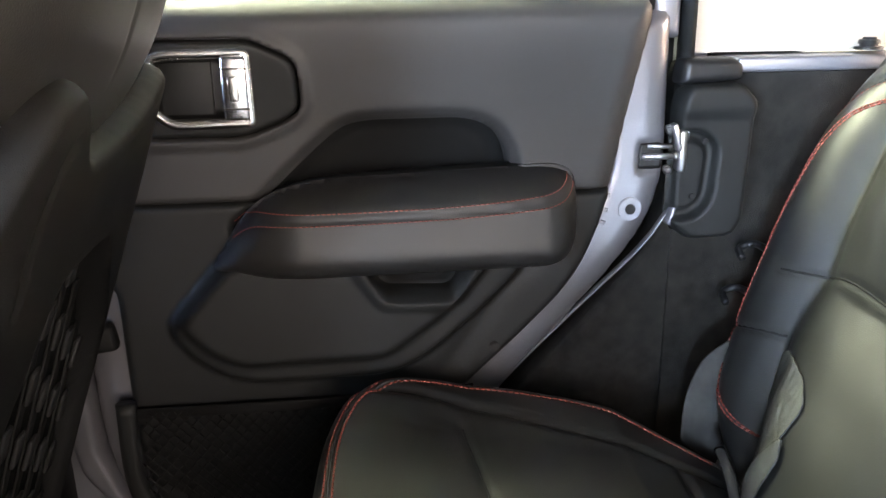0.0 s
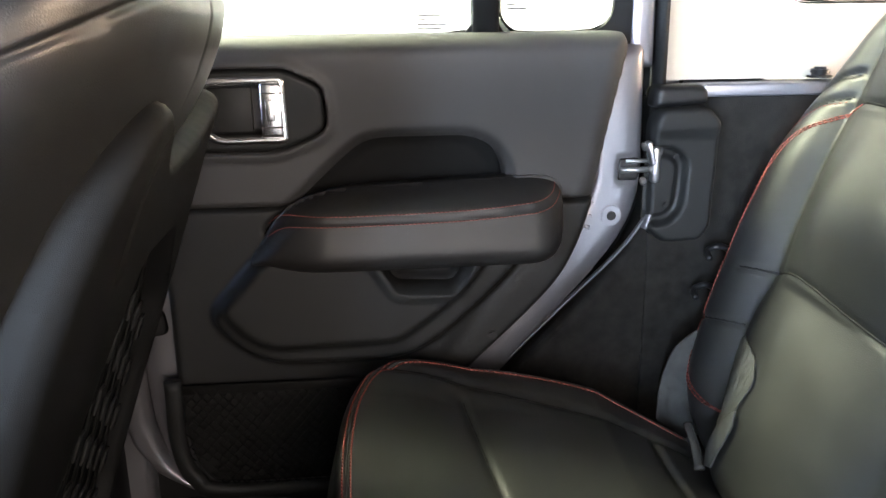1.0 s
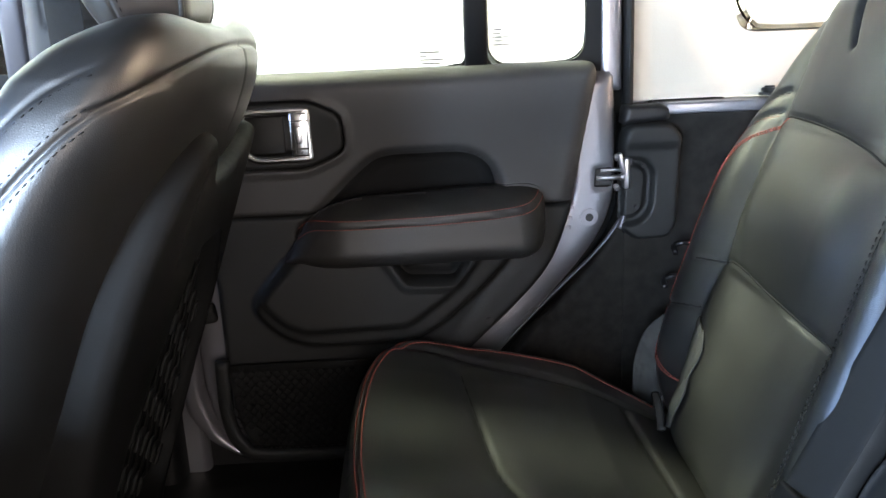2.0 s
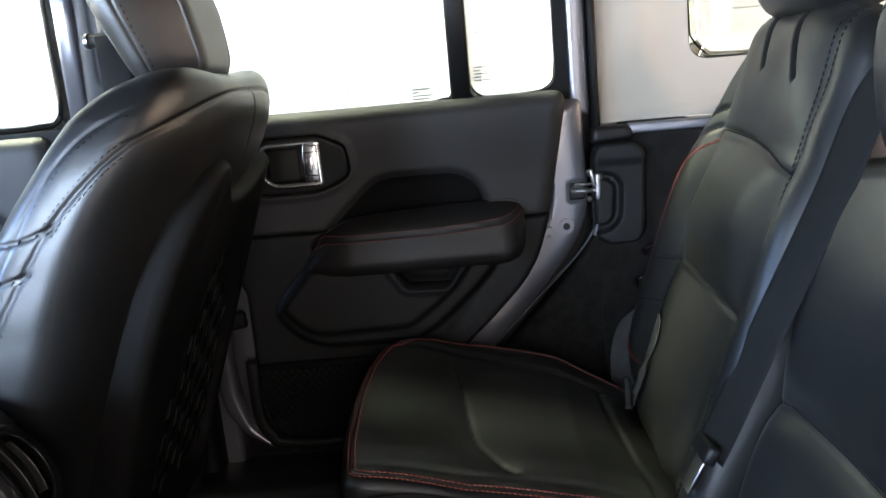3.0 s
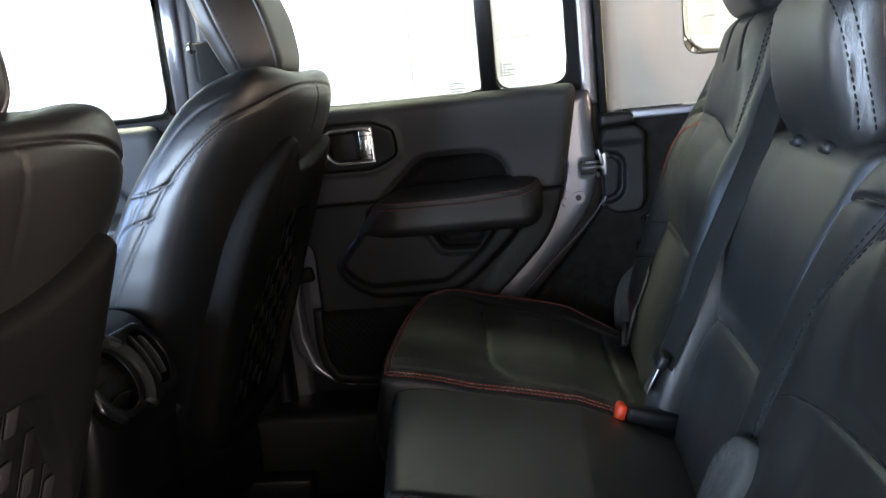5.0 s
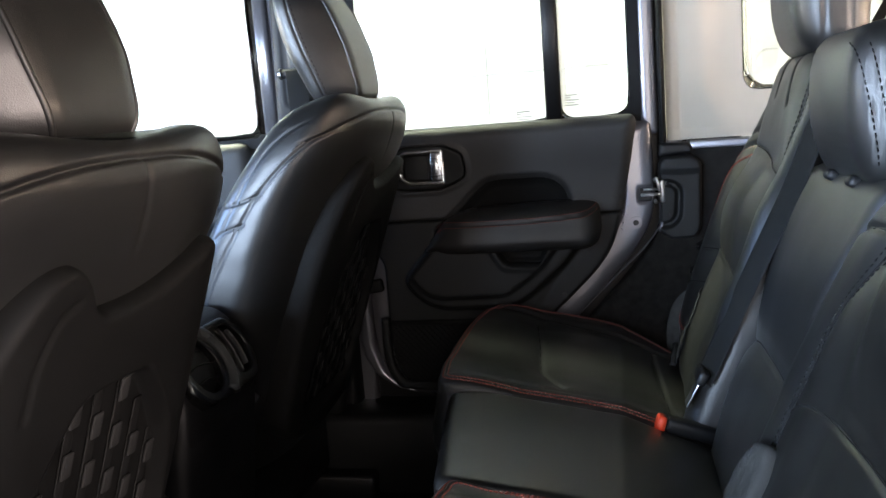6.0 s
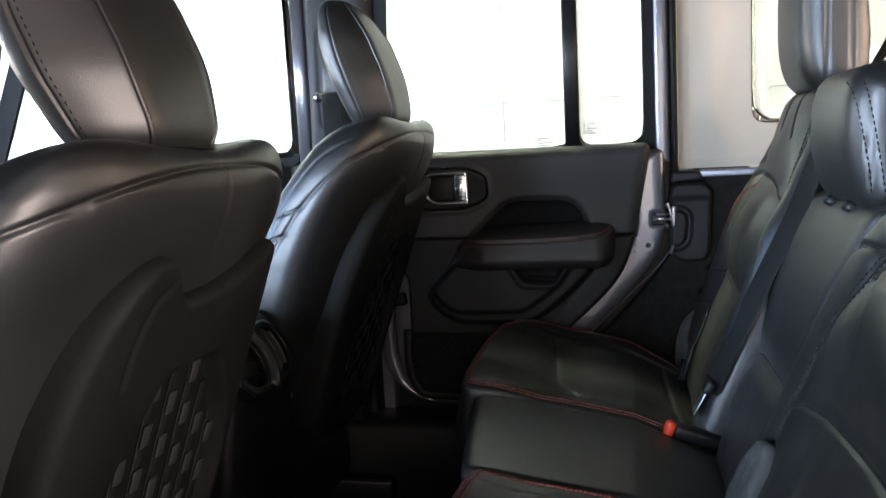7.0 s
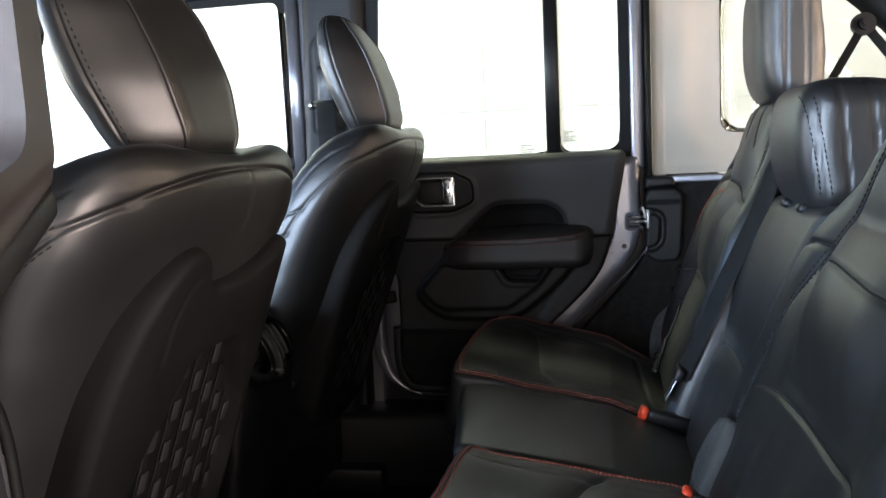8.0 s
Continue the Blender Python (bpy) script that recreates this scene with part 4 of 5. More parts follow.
# cushions
def build_outer_cushion(s):
    seat = thing("rear_seat_cushion", "", "car seat cushion", "rear seat cushions")
    F = lambda pts: [(a + (0.082 if s < 0 else 0.0), s * b + (0.045 if s < 0 else 0.0)) for a, b in pts]
    IN = 0.164 if s > 0 else 0.200  # inboard edge
    out = F(fillet([(-0.128, IN), (-0.150, 0.36), (-0.146, 0.54), (-0.10, 0.616), (0.04, 0.634), (0.20, 0.610), (0.34, 0.555), (0.34, IN - 0.015)], [0.025, 0.08, 0.10, 0.08, 0.08, 0.08, 0.02, 0.02]))
    bol = F(smooth_line([(-0.105, 0.592), (0.0, 0.585), (0.15, 0.560), (0.33, 0.512)]))
    tee = F(smooth_line([(-0.005, 0.560), (0.006, 0.48), (0.016, 0.38), (0.026, 0.305), (0.050, 0.244), (0.066, 0.224)]))
    inn = F(smooth_line([(-0.118, IN + 0.038), (-0.05, IN + 0.036), (0.03, IN + 0.038), (0.10, IN + 0.036), (0.33, IN + 0.025)]))
    rear = F(smooth_line([(0.215, 0.535), (0.225, 0.40), (0.235, IN + 0.02)]))

    def base(u):
        u = u - (0.082 if s < 0 else 0.0)
        return (0.523 if s > 0 else 0.508) - 0.17 * (u + 0.1) - 0.25 * np.clip(u - 0.16, 0, 1)

    def place(u, v, h):
        return np.stack([u, v, base(u) + h], 1)

    def high(Q):
        d = sdf(Q, out)
        u, v = Q[:, 0], s * (Q[:, 1] - (0.045 if s < 0 else 0.0))
        h = dome(d, 0.020, 0.014) - 0.014
        h += 0.018 * step(v, 0.54, 0.61) * step(-u, -0.32, -0.10)
        h -= 0.012 * step(np.sin(np.clip((v - 0.22) / 0.36, 0, 1) * math.pi), 0.2, 1.0)
        h += 0.006 * np.sin(np.clip((u + 0.14) / 0.15, 0, 1) * math.pi)
        h += groove(Q, bol, 0.005, 0.005) + groove(Q, tee, 0.0045, 0.0035) + groove(Q, tee, 0.020, 0.0045) + groove(Q, inn, 0.008, 0.002) + groove(Q, rear, 0.005, 0.006)
        wob = np.array([noise.noise(Vector((a * 11, b * 11, 9.7 * s))) for a, b in Q])
        return h + 0.0025 * wob

    link_part("seat_top", sheet(out, high, 0.0038, place, -0.03), LEATHER, seat, "black leather seat top with red edge seam")
    # black tubes stand in for the shade inside the cushion creases
    for l in (bol, tee, rear):
        link_part("seam_shade", sweep(on_sheet(l, high, place, -0.0004), circle(0.0011, 6), (0, 0, 1)), BLACK_THREAD, seat)
    inset = lambda k: [tuple(p) for p in shrink(out, k)]
    for k in (0.009, 0.017):
        ring = inset(k)
        ring = [tuple(p) for p in resample(ring + ring[:1], 0.004)]
        start = max(range(len(ring)), key=lambda i: ring[i][0] + (0.0))
        ordered = ring[start:] + ring[:start]
        line = [p for p in ordered if p[0] < 0.27 + (0.082 if s < 0 else 0.0)]
        link_part("stitching", stitches(on_sheet(line, high, place, 0.0008), 0.005, 0.0014, 0.0012), THREAD, seat, "red edge stitching")
    pip = on_sheet(inset(0.013), high, place, 0.0)
    link_part("piping", sweep(pip[::3], circle(0.0022, 6), (0, 0, 1), True), LEATHER, seat, "leather piping")
    # fascia below the seam
    rings = []
    for q in range(15):
        t = q / 14
        bulge = 0.020 * math.sin(min(1, t * 1.5) * math.pi * 0.6) - 0.075 * max(0, t - 0.35)
        o = shrink(out, 0.001 - bulge)
        rings.append([(a, b, base(a) - 0.020 - t * 0.24) for a, b in o])
    k = len(rings[0])
    verts = [p for r in rings for p in r]
    faces = [(i * k + j, i * k + (j + 1) % k, (i + 1) * k + (j + 1) % k, (i + 1) * k + j) for i in range(14) for j in range(k)]
    link_part("fascia", mesh_of(verts, faces), LEATHER, seat, "black leather cushion front")
    return seat


tagged(build_outer_cushion(1), "black leather rear seat cushion with red seam by the closed door")
tagged(build_outer_cushion(-1), "black leather rear seat cushion with red seam by the open side")

mid = thing("rear_centre_cushion", "black leather centre seat cushion, slightly dished", "car seat cushion")
mo = fillet([(-0.064, -0.152), (-0.108, 0.166), (0.34, 0.152), (0.34, -0.138)], 0.010)


def mid_place(u, v, h):
    drop = 0.06 * np.clip(-0.045 - u, 0, 1) ** 1.2 * 6
    return np.stack([u, v, 0.524 - 0.170 * (u + 0.1) - 0.25 * np.clip(u - 0.16, 0, 1) - drop + h], 1)


def mid_h(Q):
    return dome(sdf(Q, mo), 0.012, 0.012) - 0.020 + 0.007 * np.cos(np.clip((Q[:, 1] - 0.024) / 0.18, -1, 1) * 1.57)


link_part("seat_top", sheet(mo, mid_h, 0.006, mid_place, -0.03), LEATHER, mid)
link_part("fascia", sweep([(-0.070, -0.150, 0.36), (-0.112, 0.163, 0.36)], fillet([(0.09, -0.14), (0.03, -0.14), (0.006, 0.03), (0.0, 0.105), (0.03, 0.136), (0.09, 0.122)], 0.02), (0, 0, 1)), LEATHER, mid)
base_ob = thing("rear_bench_stand", "dark plastic stand under the rear seats", "bench stand")
link_part("base", rbox((0.36, 1.14, 0.14), pose(0.14, 0, 0.19), 0.01), DARK_PLASTIC, base_ob)

# ---- belts and buckles ----
belt = thing("seat_belt", "grey centre seat belt lying down the backrest, tongue parked", "seat belt")
bl = smooth_line([(0.50, 0.150, 0.955), (0.446, 0.152, 0.905), (0.404, 0.160, 0.800), (0.350, 0.166, 0.680), (0.300, 0.172, 0.565), (0.280, 0.175, 0.520)])
link_part("webbing", sweep(bl, flat_profile(0.0016, 0.047), (-0.42, 0.91, 0.05)), WEBBING, belt, "grey belt webbing")
tg = link_part("tongue_grip", rbox((0.014, 0.050, 0.022), pose(0.277, 0.175, 0.528, 0, 28, 0), 0.004), DARK_PLASTIC, belt, "black tongue grip")
link_part("tongue_plate", rbox((0.003, 0.026, 0.045), pose(0.264, 0.178, 0.500, 0, 28, 0), 0.001), STEEL, tg, "steel tongue plate")


def build_buckle(m, label):
    b = thing("belt_buckle", label, "belt buckle", "belt buckles")
    link_part("buckle_body", rbox((0.085, 0.028, 0.024), pose(0.035, 0, -0.010, 0, 18, 0), 0.006), DARK_PLASTIC, b, "black buckle body")
    link_part("release_button", rbox((0.014, 0.024, 0.030), pose(-0.012, 0, 0.002, 0, 18, 0), 0.005), RED, b, "red release button")
    link_part("buckle_stalk", rbox((0.07, 0.022, 0.012), pose(0.095, 0, -0.032, 0, 24, 0), 0.004), DARK_PLASTIC, b)
    b.matrix_world = m
    return b


build_buckle(pose(0.226, 0.158, 0.456, 0, 0, 8), "black belt buckle with red release button standing on the cushion seam")
build_buckle(pose(0.268, -0.170, 0.448, 0, 0, -8), "black belt buckle with red release button by the centre cushion")
# ---- front seats ----
ZT = [0.34, 0.45, 0.60, 0.75, 0.82, 0.86, 0.89, 0.92, 0.946, 0.966, 0.980, 0.988, 0.992]
XR = [-0.460, -0.420, -0.366, -0.310, -0.278, -0.254, -0.236, -0.224, -0.219, -0.220, -0.226, -0.236, -0.246]
XF = [-0.690, -0.650, -0.592, -0.518, -0.474, -0.444, -0.420, -0.396, -0.372, -0.345, -0.315, -0.292, -0.274]
HW = [0.20, 0.23, 0.255, 0.262, 0.262, 0.260, 0.256, 0.248, 0.235, 0.217, 0.194, 0.168, 0.135]


def rounded_ring(a, b, power, n):
    """n points spread evenly round a rounded rectangle, as shares of its half sizes."""
    th = np.linspace(0, 2 * math.pi, 6001)
    c, s = np.cos(th), np.sin(th)
    pw = np.where(c > 0, power[1], power[0])
    ux, uy = np.sign(c) * np.abs(c) ** (2 / pw), np.sign(s) * np.abs(s) ** (2 / pw)
    d = np.r_[0, np.cumsum(np.hypot(np.diff(ux * a), np.diff(uy * b)))]
    t = np.linspace(0, d[-1], n, endpoint=False)
    return np.interp(t, d, ux), np.interp(t, d, uy)


def dense(z):
    """Smooth values of the seat's side view at heights z."""
    def ev(tab):
        return np.interp(z, ZT, tab)
    return ev(XR), ev(XF), ev(HW)


def soften(a, k=5):
    w = np.ones(k) / k
    return np.convolve(np.pad(a, k // 2, mode="edge"), w, mode="valid")


SIDE_A = smooth_line([(-0.440, 0.790), (-0.412, 0.832), (-0.392, 0.864), (-0.355, 0.907), (-0.318, 0.934), (-0.262, 0.957)])
SIDE_B = smooth_line([(-0.530, 0.58), (-0.503, 0.643), (-0.463, 0.715), (-0.407, 0.796), (-0.371, 0.843), (-0.324, 0.888), (-0.290, 0.912), (-0.262, 0.926), (-0.247, 0.931)])
CROSS_1 = smooth_line([(-0.436, 0.824), (-0.405, 0.829), (-0.371, 0.840)])
CROSS_2 = smooth_line([(-0.490, 0.71), (-0.470, 0.755), (-0.449, 0.780), (-0.404, 0.794)])


def build_front_seat(label):
    seat = thing("front_seat", label, "car seat", "front seats")
    z = np.concatenate([np.linspace(0.34, 0.94, 230), 0.94 + 0.052 * np.sin(np.linspace(0.02, 1, 45) * math.pi / 2)])
    xr, xf, hw = (soften(v, 9) for v in dense(z))
    n = 460
    ux, uy = rounded_ring(0.08, 0.26, (3.8, 2.5), n)
    cx, bx = (xr + xf) / 2, (xr - xf) / 2
    X = cx[:, None] + bx[:, None] * ux[None, :]
    Y = hw[:, None] * uy[None, :]
    X = X - 0.012 * (Y / 0.25) ** 2 * np.clip(ux, 0, 1)[None, :]
    Z = np.repeat(z[:, None], n, 1)
    # saddle for the headrest, open to the front, behind it a rim
    Z = Z - 0.014 * np.exp(-((Y / 0.13) ** 2)) * step(Z, 0.90, 0.985)
    Z = Z - 0.008 * np.exp(-((Y / 0.09) ** 2)) * step(-X, 0.232, 0.262) * step(Z, 0.93, 0.97)
    P = np.stack([X, Y, Z], 2)
    du, dv = np.roll(P, -1, 1) - np.roll(P, 1, 1), np.gradient(P, axis=0)
    N = np.cross(du, dv)
    N /= np.linalg.norm(N, axis=2)[:, :, None] + 1e-9
    side = np.clip((np.abs(N[:, :, 1]) - 0.05) / 0.15, 0, 1)
    XZ = P[:, :, [0, 2]].reshape(-1, 2)
    g = np.zeros(len(XZ))
    for l, w, dp in ((SIDE_A, 0.0018, 0.0022), (SIDE_B, 0.0018, 0.0024), (CROSS_1, 0.0018, 0.0024), (CROSS_2, 0.0018, 0.0024)):
        g += (groove(XZ, l, w, dp) + groove(XZ, l, 0.009, 0.0005)) * (step(-XZ[:, 0], 0.268, 0.315) if l is SIDE_A else 1)
    g = g.reshape(side.shape) * side
    rear = np.clip(N[:, :, 0] * 1.4, 0, 1)
    seam = P[:, :, 2] - 0.959 + 0.034 * (np.abs(P[:, :, 1]) / 0.22) ** 2.4
    g = np.minimum(g, -0.0040 * np.exp(-((seam / 0.0030) ** 2)) * rear * (P[:, :, 2] > 0.90))
    g += -0.0015 * np.exp(-((P[:, :, 1] / 0.004) ** 2)) * rear * step(P[:, :, 2], 0.86, 0.90) * step(-P[:, :, 2], -0.965, -0.955)
    wob = np.array([noise.noise(Vector(p) * 9) + 0.3 * noise.noise(Vector(p) * 31) for p in P.reshape(-1, 3)]).reshape(side.shape)
    P = P + N * (g + 0.0008 * wob)[:, :, None]
    verts = P.reshape(-1, 3)
    m = len(z)
    faces = [(i * n + j, i * n + (j + 1) % n, (i + 1) * n + (j + 1) % n, (i + 1) * n + j) for i in range(m - 1) for j in range(n)]
    faces += [tuple((m - 1) * n + j for j in range(n)), tuple(j for j in range(n))]
    link_part("backrest", mesh_of(verts, faces), LEATHER, seat, "black leather backrest with stitched side bolsters")

    def on_side(line, sgn, lift=0.0):
        L = resample(line, 0.002)
        a, b, c = dense(L[:, 1])
        mid_x, hx = (a + b) / 2, (a - b) / 2
        k = np.clip((L[:, 0] - mid_x) / hx, -0.985, 0.985)
        pw = np.where(k > 0, 2.5, 3.8)
        y = c * (1 - np.abs(k) ** pw) ** (1 / pw) - 0.0022
        return np.stack([L[:, 0], sgn * (y + lift), L[:, 1]], 1)

    for sgn in (-1, 1):
        for l, off in ((SIDE_A, 0.006), (SIDE_B, 0.0065), (SIDE_B, -0.0065), (CROSS_2, 0.006)):
            line = [(p[0] + off * 0.8, p[1] - off * 0.6) for p in l]
            line = [p for p in line if p[0] < -0.285]
            link_part("stitching", stitches(on_side(line, sgn, 0.0012), 0.0048, 0.003, 0.0009), BLACK_THREAD, seat, "black stitching")
    # back panel
    po = fillet([(0.030, 0.838), (0.100, 0.856), (0.150, 0.876), (0.172, 0.862), (0.183, 0.79), (0.189, 0.72), (0.190, 0.60), (0.170, 0.40), (0.0, 0.37), (-0.170, 0.40), (-0.190, 0.60),
                 (-0.187, 0.72), (-0.176, 0.79), (-0.155, 0.845), (-0.120, 0.880), (-0.090, 0.888), (-0.066, 0.874), (-0.050, 0.845), (-0.036, 0.836)],
                [0.03, 0.03, 0.02, 0.02, 0.05, 0.05, 0.05, 0.05, 0.02, 0.05, 0.05, 0.05, 0.05, 0.03, 0.02, 0.015, 0.012, 0.010, 0.010])
    field = fillet([(-0.140, 0.46), (-0.140, 0.60), (-0.115, 0.68), (-0.055, 0.765), (0.055, 0.765), (0.115, 0.68), (0.140, 0.60), (0.140, 0.46), (0.10, 0.42), (-0.10, 0.42)], 0.02)
    wing_l = smooth_line([(-0.082, 0.856), (-0.104, 0.846), (-0.122, 0.815), (-0.128, 0.775)])

    def ph(Q):
        h = dome(sdf(Q, po), 0.010, 0.013) + 0.013
        h -= 0.022 * step(sdf(Q, field), 0.002, -0.008)
        h += groove(Q, wing_l, 0.0026, 0.003)
        return h

    def pp(u, v, h):
        wrap = -4.0 * np.clip(np.abs(u) - 0.11, 0, 1) ** 2
        return np.stack([-0.263 + 0.36 * (v - 0.875) + wrap + h, u, v - 0.3 * h], 1)

    bp_ob = link_part("back_panel", sheet(po, ph, 0.0032, pp, -0.016), PANEL_PLASTIC, seat, "black plastic seat back panel")
    # webbing field
    # near-black sheet added to deepen the shade of the recess
    link_part("pocket_infill", sheet(field, flat(0.0055), 0.006, pp, 0.003), CARPET, bp_ob, "near-black sheet darkening the recess behind the straps")
    for c in range(7):
        y = -0.111 + 0.037 * c
        zt = 0.752 - max(0, abs(y) - 0.045) * 1.25
        strip = [(-0.263 + 0.36 * (zz - 0.875) + 0.008, y, zz) for zz in (0.44, (0.44 + zt) / 2, zt)]
        link_part("strap", sweep(strip, flat_profile(0.013, 0.002), (1, 0, 0.3)), RUBBER, bp_ob)
        zz = 0.45 + (0.024 if c % 2 else 0.0)
        while zz < zt - 0.012:
            # loops in a paler grey than the straps behind them
            link_part("strap_loop", rbox((0.0035, 0.0150, 0.026), pose(-0.263 + 0.36 * (zz - 0.875) + 0.012, y, zz, 0, 20, 0), 0.002), STRAP, bp_ob, "grey strap loop")
            zz += 0.048
    # headrest: side view loft
    m2 = 64
    hz = np.sin(np.linspace(-1, 1, m2) * math.pi / 2) * 0.5 + 0.5
    zz = 0.968 + 0.240 * hz
    rear_x = np.interp(hz, [0, 0.05, 0.12, 0.4, 0.7, 0.87, 0.95, 1], [-0.275, -0.262, -0.256, -0.266, -0.294, -0.322, -0.338, -0.352])
    front_x = np.interp(hz, [0, 0.05, 0.15, 0.4, 0.6, 0.8, 0.93, 1], [-0.325, -0.337, -0.347, -0.370, -0.382, -0.386, -0.382, -0.372])
    wid = np.interp(hz, [0, 0.04, 0.12, 0.35, 0.7, 0.88, 0.95, 0.985, 1], [0.070, 0.092, 0.104, 0.122, 0.126, 0.112, 0.096, 0.075, 0.05])
    rear_x, front_x, wid = soften(rear_x, 7), soften(front_x, 7), soften(wid, 5)
    half2 = [(0.0, 0.0), (0.0, 0.74), (0.10, 0.97), (0.34, 1.0), (0.62, 0.86), (0.955, 0.60), (1.0, 0.46), (1.0, 0.0)]
    loop = fillet(half2[1:-1] + [(a, -b) for a, b in reversed(half2[1:-1])], [0.3, 0.2, 0.12, 0.2, 0.07, 0.07, 0.07, 0.07, 0.2, 0.12, 0.2, 0.3], 8)
    sec = resample(loop + [loop[0]], 0.0135)
    n2 = len(sec)
    crease = np.exp(-(((sec[:, 0] - 0.36) / 0.016) ** 2)) * (np.abs(sec[:, 1]) > 0.6)
    X = front_x[:, None] + (rear_x - front_x)[:, None] * sec[None, :, 0]
    Y = wid[:, None] * (sec[:, 1] * (1 - 0.022 * crease))[None, :]
    Z = np.repeat(zz[:, None], n2, 1)
    V = np.stack([X, Y, Z], 2).reshape(-1, 3)
    V = V + 0.0010 * np.array([noise.noise(Vector(p) * 12) for p in V])[:, None]
    fc = [(i * n2 + j, i * n2 + (j + 1) % n2, (i + 1) * n2 + (j + 1) % n2, (i + 1) * n2 + j) for i in range(m2 - 1) for j in range(n2)]
    fc += [tuple((m2 - 1) * n2 + j for j in range(n2)), tuple(range(n2))]
    rest = link_part("headrest", mesh_of(V, fc), LEATHER, seat, "black leather headrest with stitched side seam")

    def on_rest(fr, wy, sgn):
        return [(front_x[q] + (rear_x[q] - front_x[q]) * fr, sgn * wid[q] * wy, zz[q]) for q in range(4, m2 - 8)]

    for sgn in (-1, 1):
        link_part("stitching", stitches(on_rest(0.43, 0.955, sgn), 0.0045, 0.003, 0.0009), BLACK_THREAD, rest, "black stitching")
        link_part("piping", sweep(on_rest(0.945, 0.592, sgn), circle(0.0030, 8), (1, 0, 0)), LEATHER, rest, "leather piping")
    for dy in (-0.06, 0.06):
        link_part("headrest_post", sweep([(-0.292, dy, 0.94), (-0.292, dy, 1.0)], circle(0.006, 8), (1, 0, 0)), STEEL, rest)
    # cushion and base
    co = fillet([(-1.02, -0.25), (-1.02, 0.25), (-0.50, 0.25), (-0.50, -0.25)], 0.06)
    link_part("cushion", sheet(co, lambda Q: dome(sdf(Q, co), 0.05, 0.05), 0.012, lambda u, v, h: np.stack([u, v, 0.40 - 0.12 * (u + 0.5) + h], 1), -0.10), LEATHER, seat, "black leather seat cushion")
    link_part("recliner_cover", rbox((0.26, 0.045, 0.13), pose(-0.575, -0.255, 0.375, 0, 14, 0), 0.018), PLASTIC, seat, "black plastic recliner cover")
    link_part("recliner_cover", rbox((0.26, 0.045, 0.13), pose(-0.575, 0.255, 0.375, 0, 14, 0), 0.018), PLASTIC, seat, "black plastic recliner cover")
    for bx, bz in ((-0.443, 0.508), (-0.477, 0.468), (-0.510, 0.428), (-0.535, 0.355)):
        for sg in (-1, 1):
            link_part("frame_bolt", disc(0.0045, 0.006, pose(bx, sg * 0.262, bz, 90), 0.001, 8), STEEL, seat, "bright steel bolt")
    for sg in (-1, 1):
        link_part("side_bracket", sweep([(-0.43, sg * 0.254, 0.53), (-0.52, sg * 0.256, 0.42), (-0.56, sg * 0.256, 0.20)], flat_profile(0.05, 0.008), (0, 1, 0)), DARK_PLASTIC, seat, "dark steel side bracket")
    link_part("seat_frame", rbox((0.46, 0.44, 0.16), pose(-0.72, 0, 0.26), 0.02), DARK_PLASTIC, seat)
    for dy in (-0.19, 0.19):
        link_part("seat_rail", rbox((0.60, 0.04, 0.06), pose(-0.68, dy, 0.15), 0.008), DARK_PLASTIC, seat, "dark steel seat rail")
    return seat


passenger = build_front_seat("black leather front seat seen from behind, beside the closed doors")
driver = copy_thing(passenger, pose(-0.005, -0.408, -0.038))
passenger.matrix_world = pose(0, 0.38, 0)
for ob in driver.children:
    if ob.name.startswith("headrest"):
        ob.matrix_local = Matrix.Translation((-0.29, 0, 0.97)) @ pose(0, 0, 0, 0, -3, 0) @ Matrix.Translation((0.29, 0, -0.97))
tagged(driver, "black leather front seat with strapped back panel by the open door")

# ---- centre console ----
CX, CZ = -0.402, 0.580  # upper rear edge of the console
console = thing("centre_console", "black plastic centre console with two rear air vents", "console")
cb = fillet([(-1.15, 0.12), (-1.15, 0.62), (-0.57, CZ + 0.10), (CX - 0.045, CZ + 0.09), (CX, CZ + 0.005), (CX - 0.02, 0.40), (CX - 0.065, 0.12)], 0.03)
link_part("console_body", sheet(cb, lambda Q: dome(sdf(Q, cb), 0.02, 0.012) + 0.10, 0.01, lambda u, v, h: np.stack([u, h, v], 1), lambda Q: -0.10 - dome(sdf(Q, cb), 0.02, 0.012)), DARK_PLASTIC, console)


tilt = -math.degrees(math.atan2(0.045, 0.085))
fo2 = fillet([(-0.098, 0.012), (-0.075, -0.018), (0.075, -0.018), (0.098, 0.012), (0.098, 0.055), (0.07, 0.088), (-0.07, 0.088), (-0.098, 0.055)], 0.012)


def vent_place(u, v, h):
    a = math.radians(-tilt)
    return np.stack([CX - v * math.sin(a) + h * math.cos(a), u, CZ + v * math.cos(a) + h * math.sin(a)], 1)


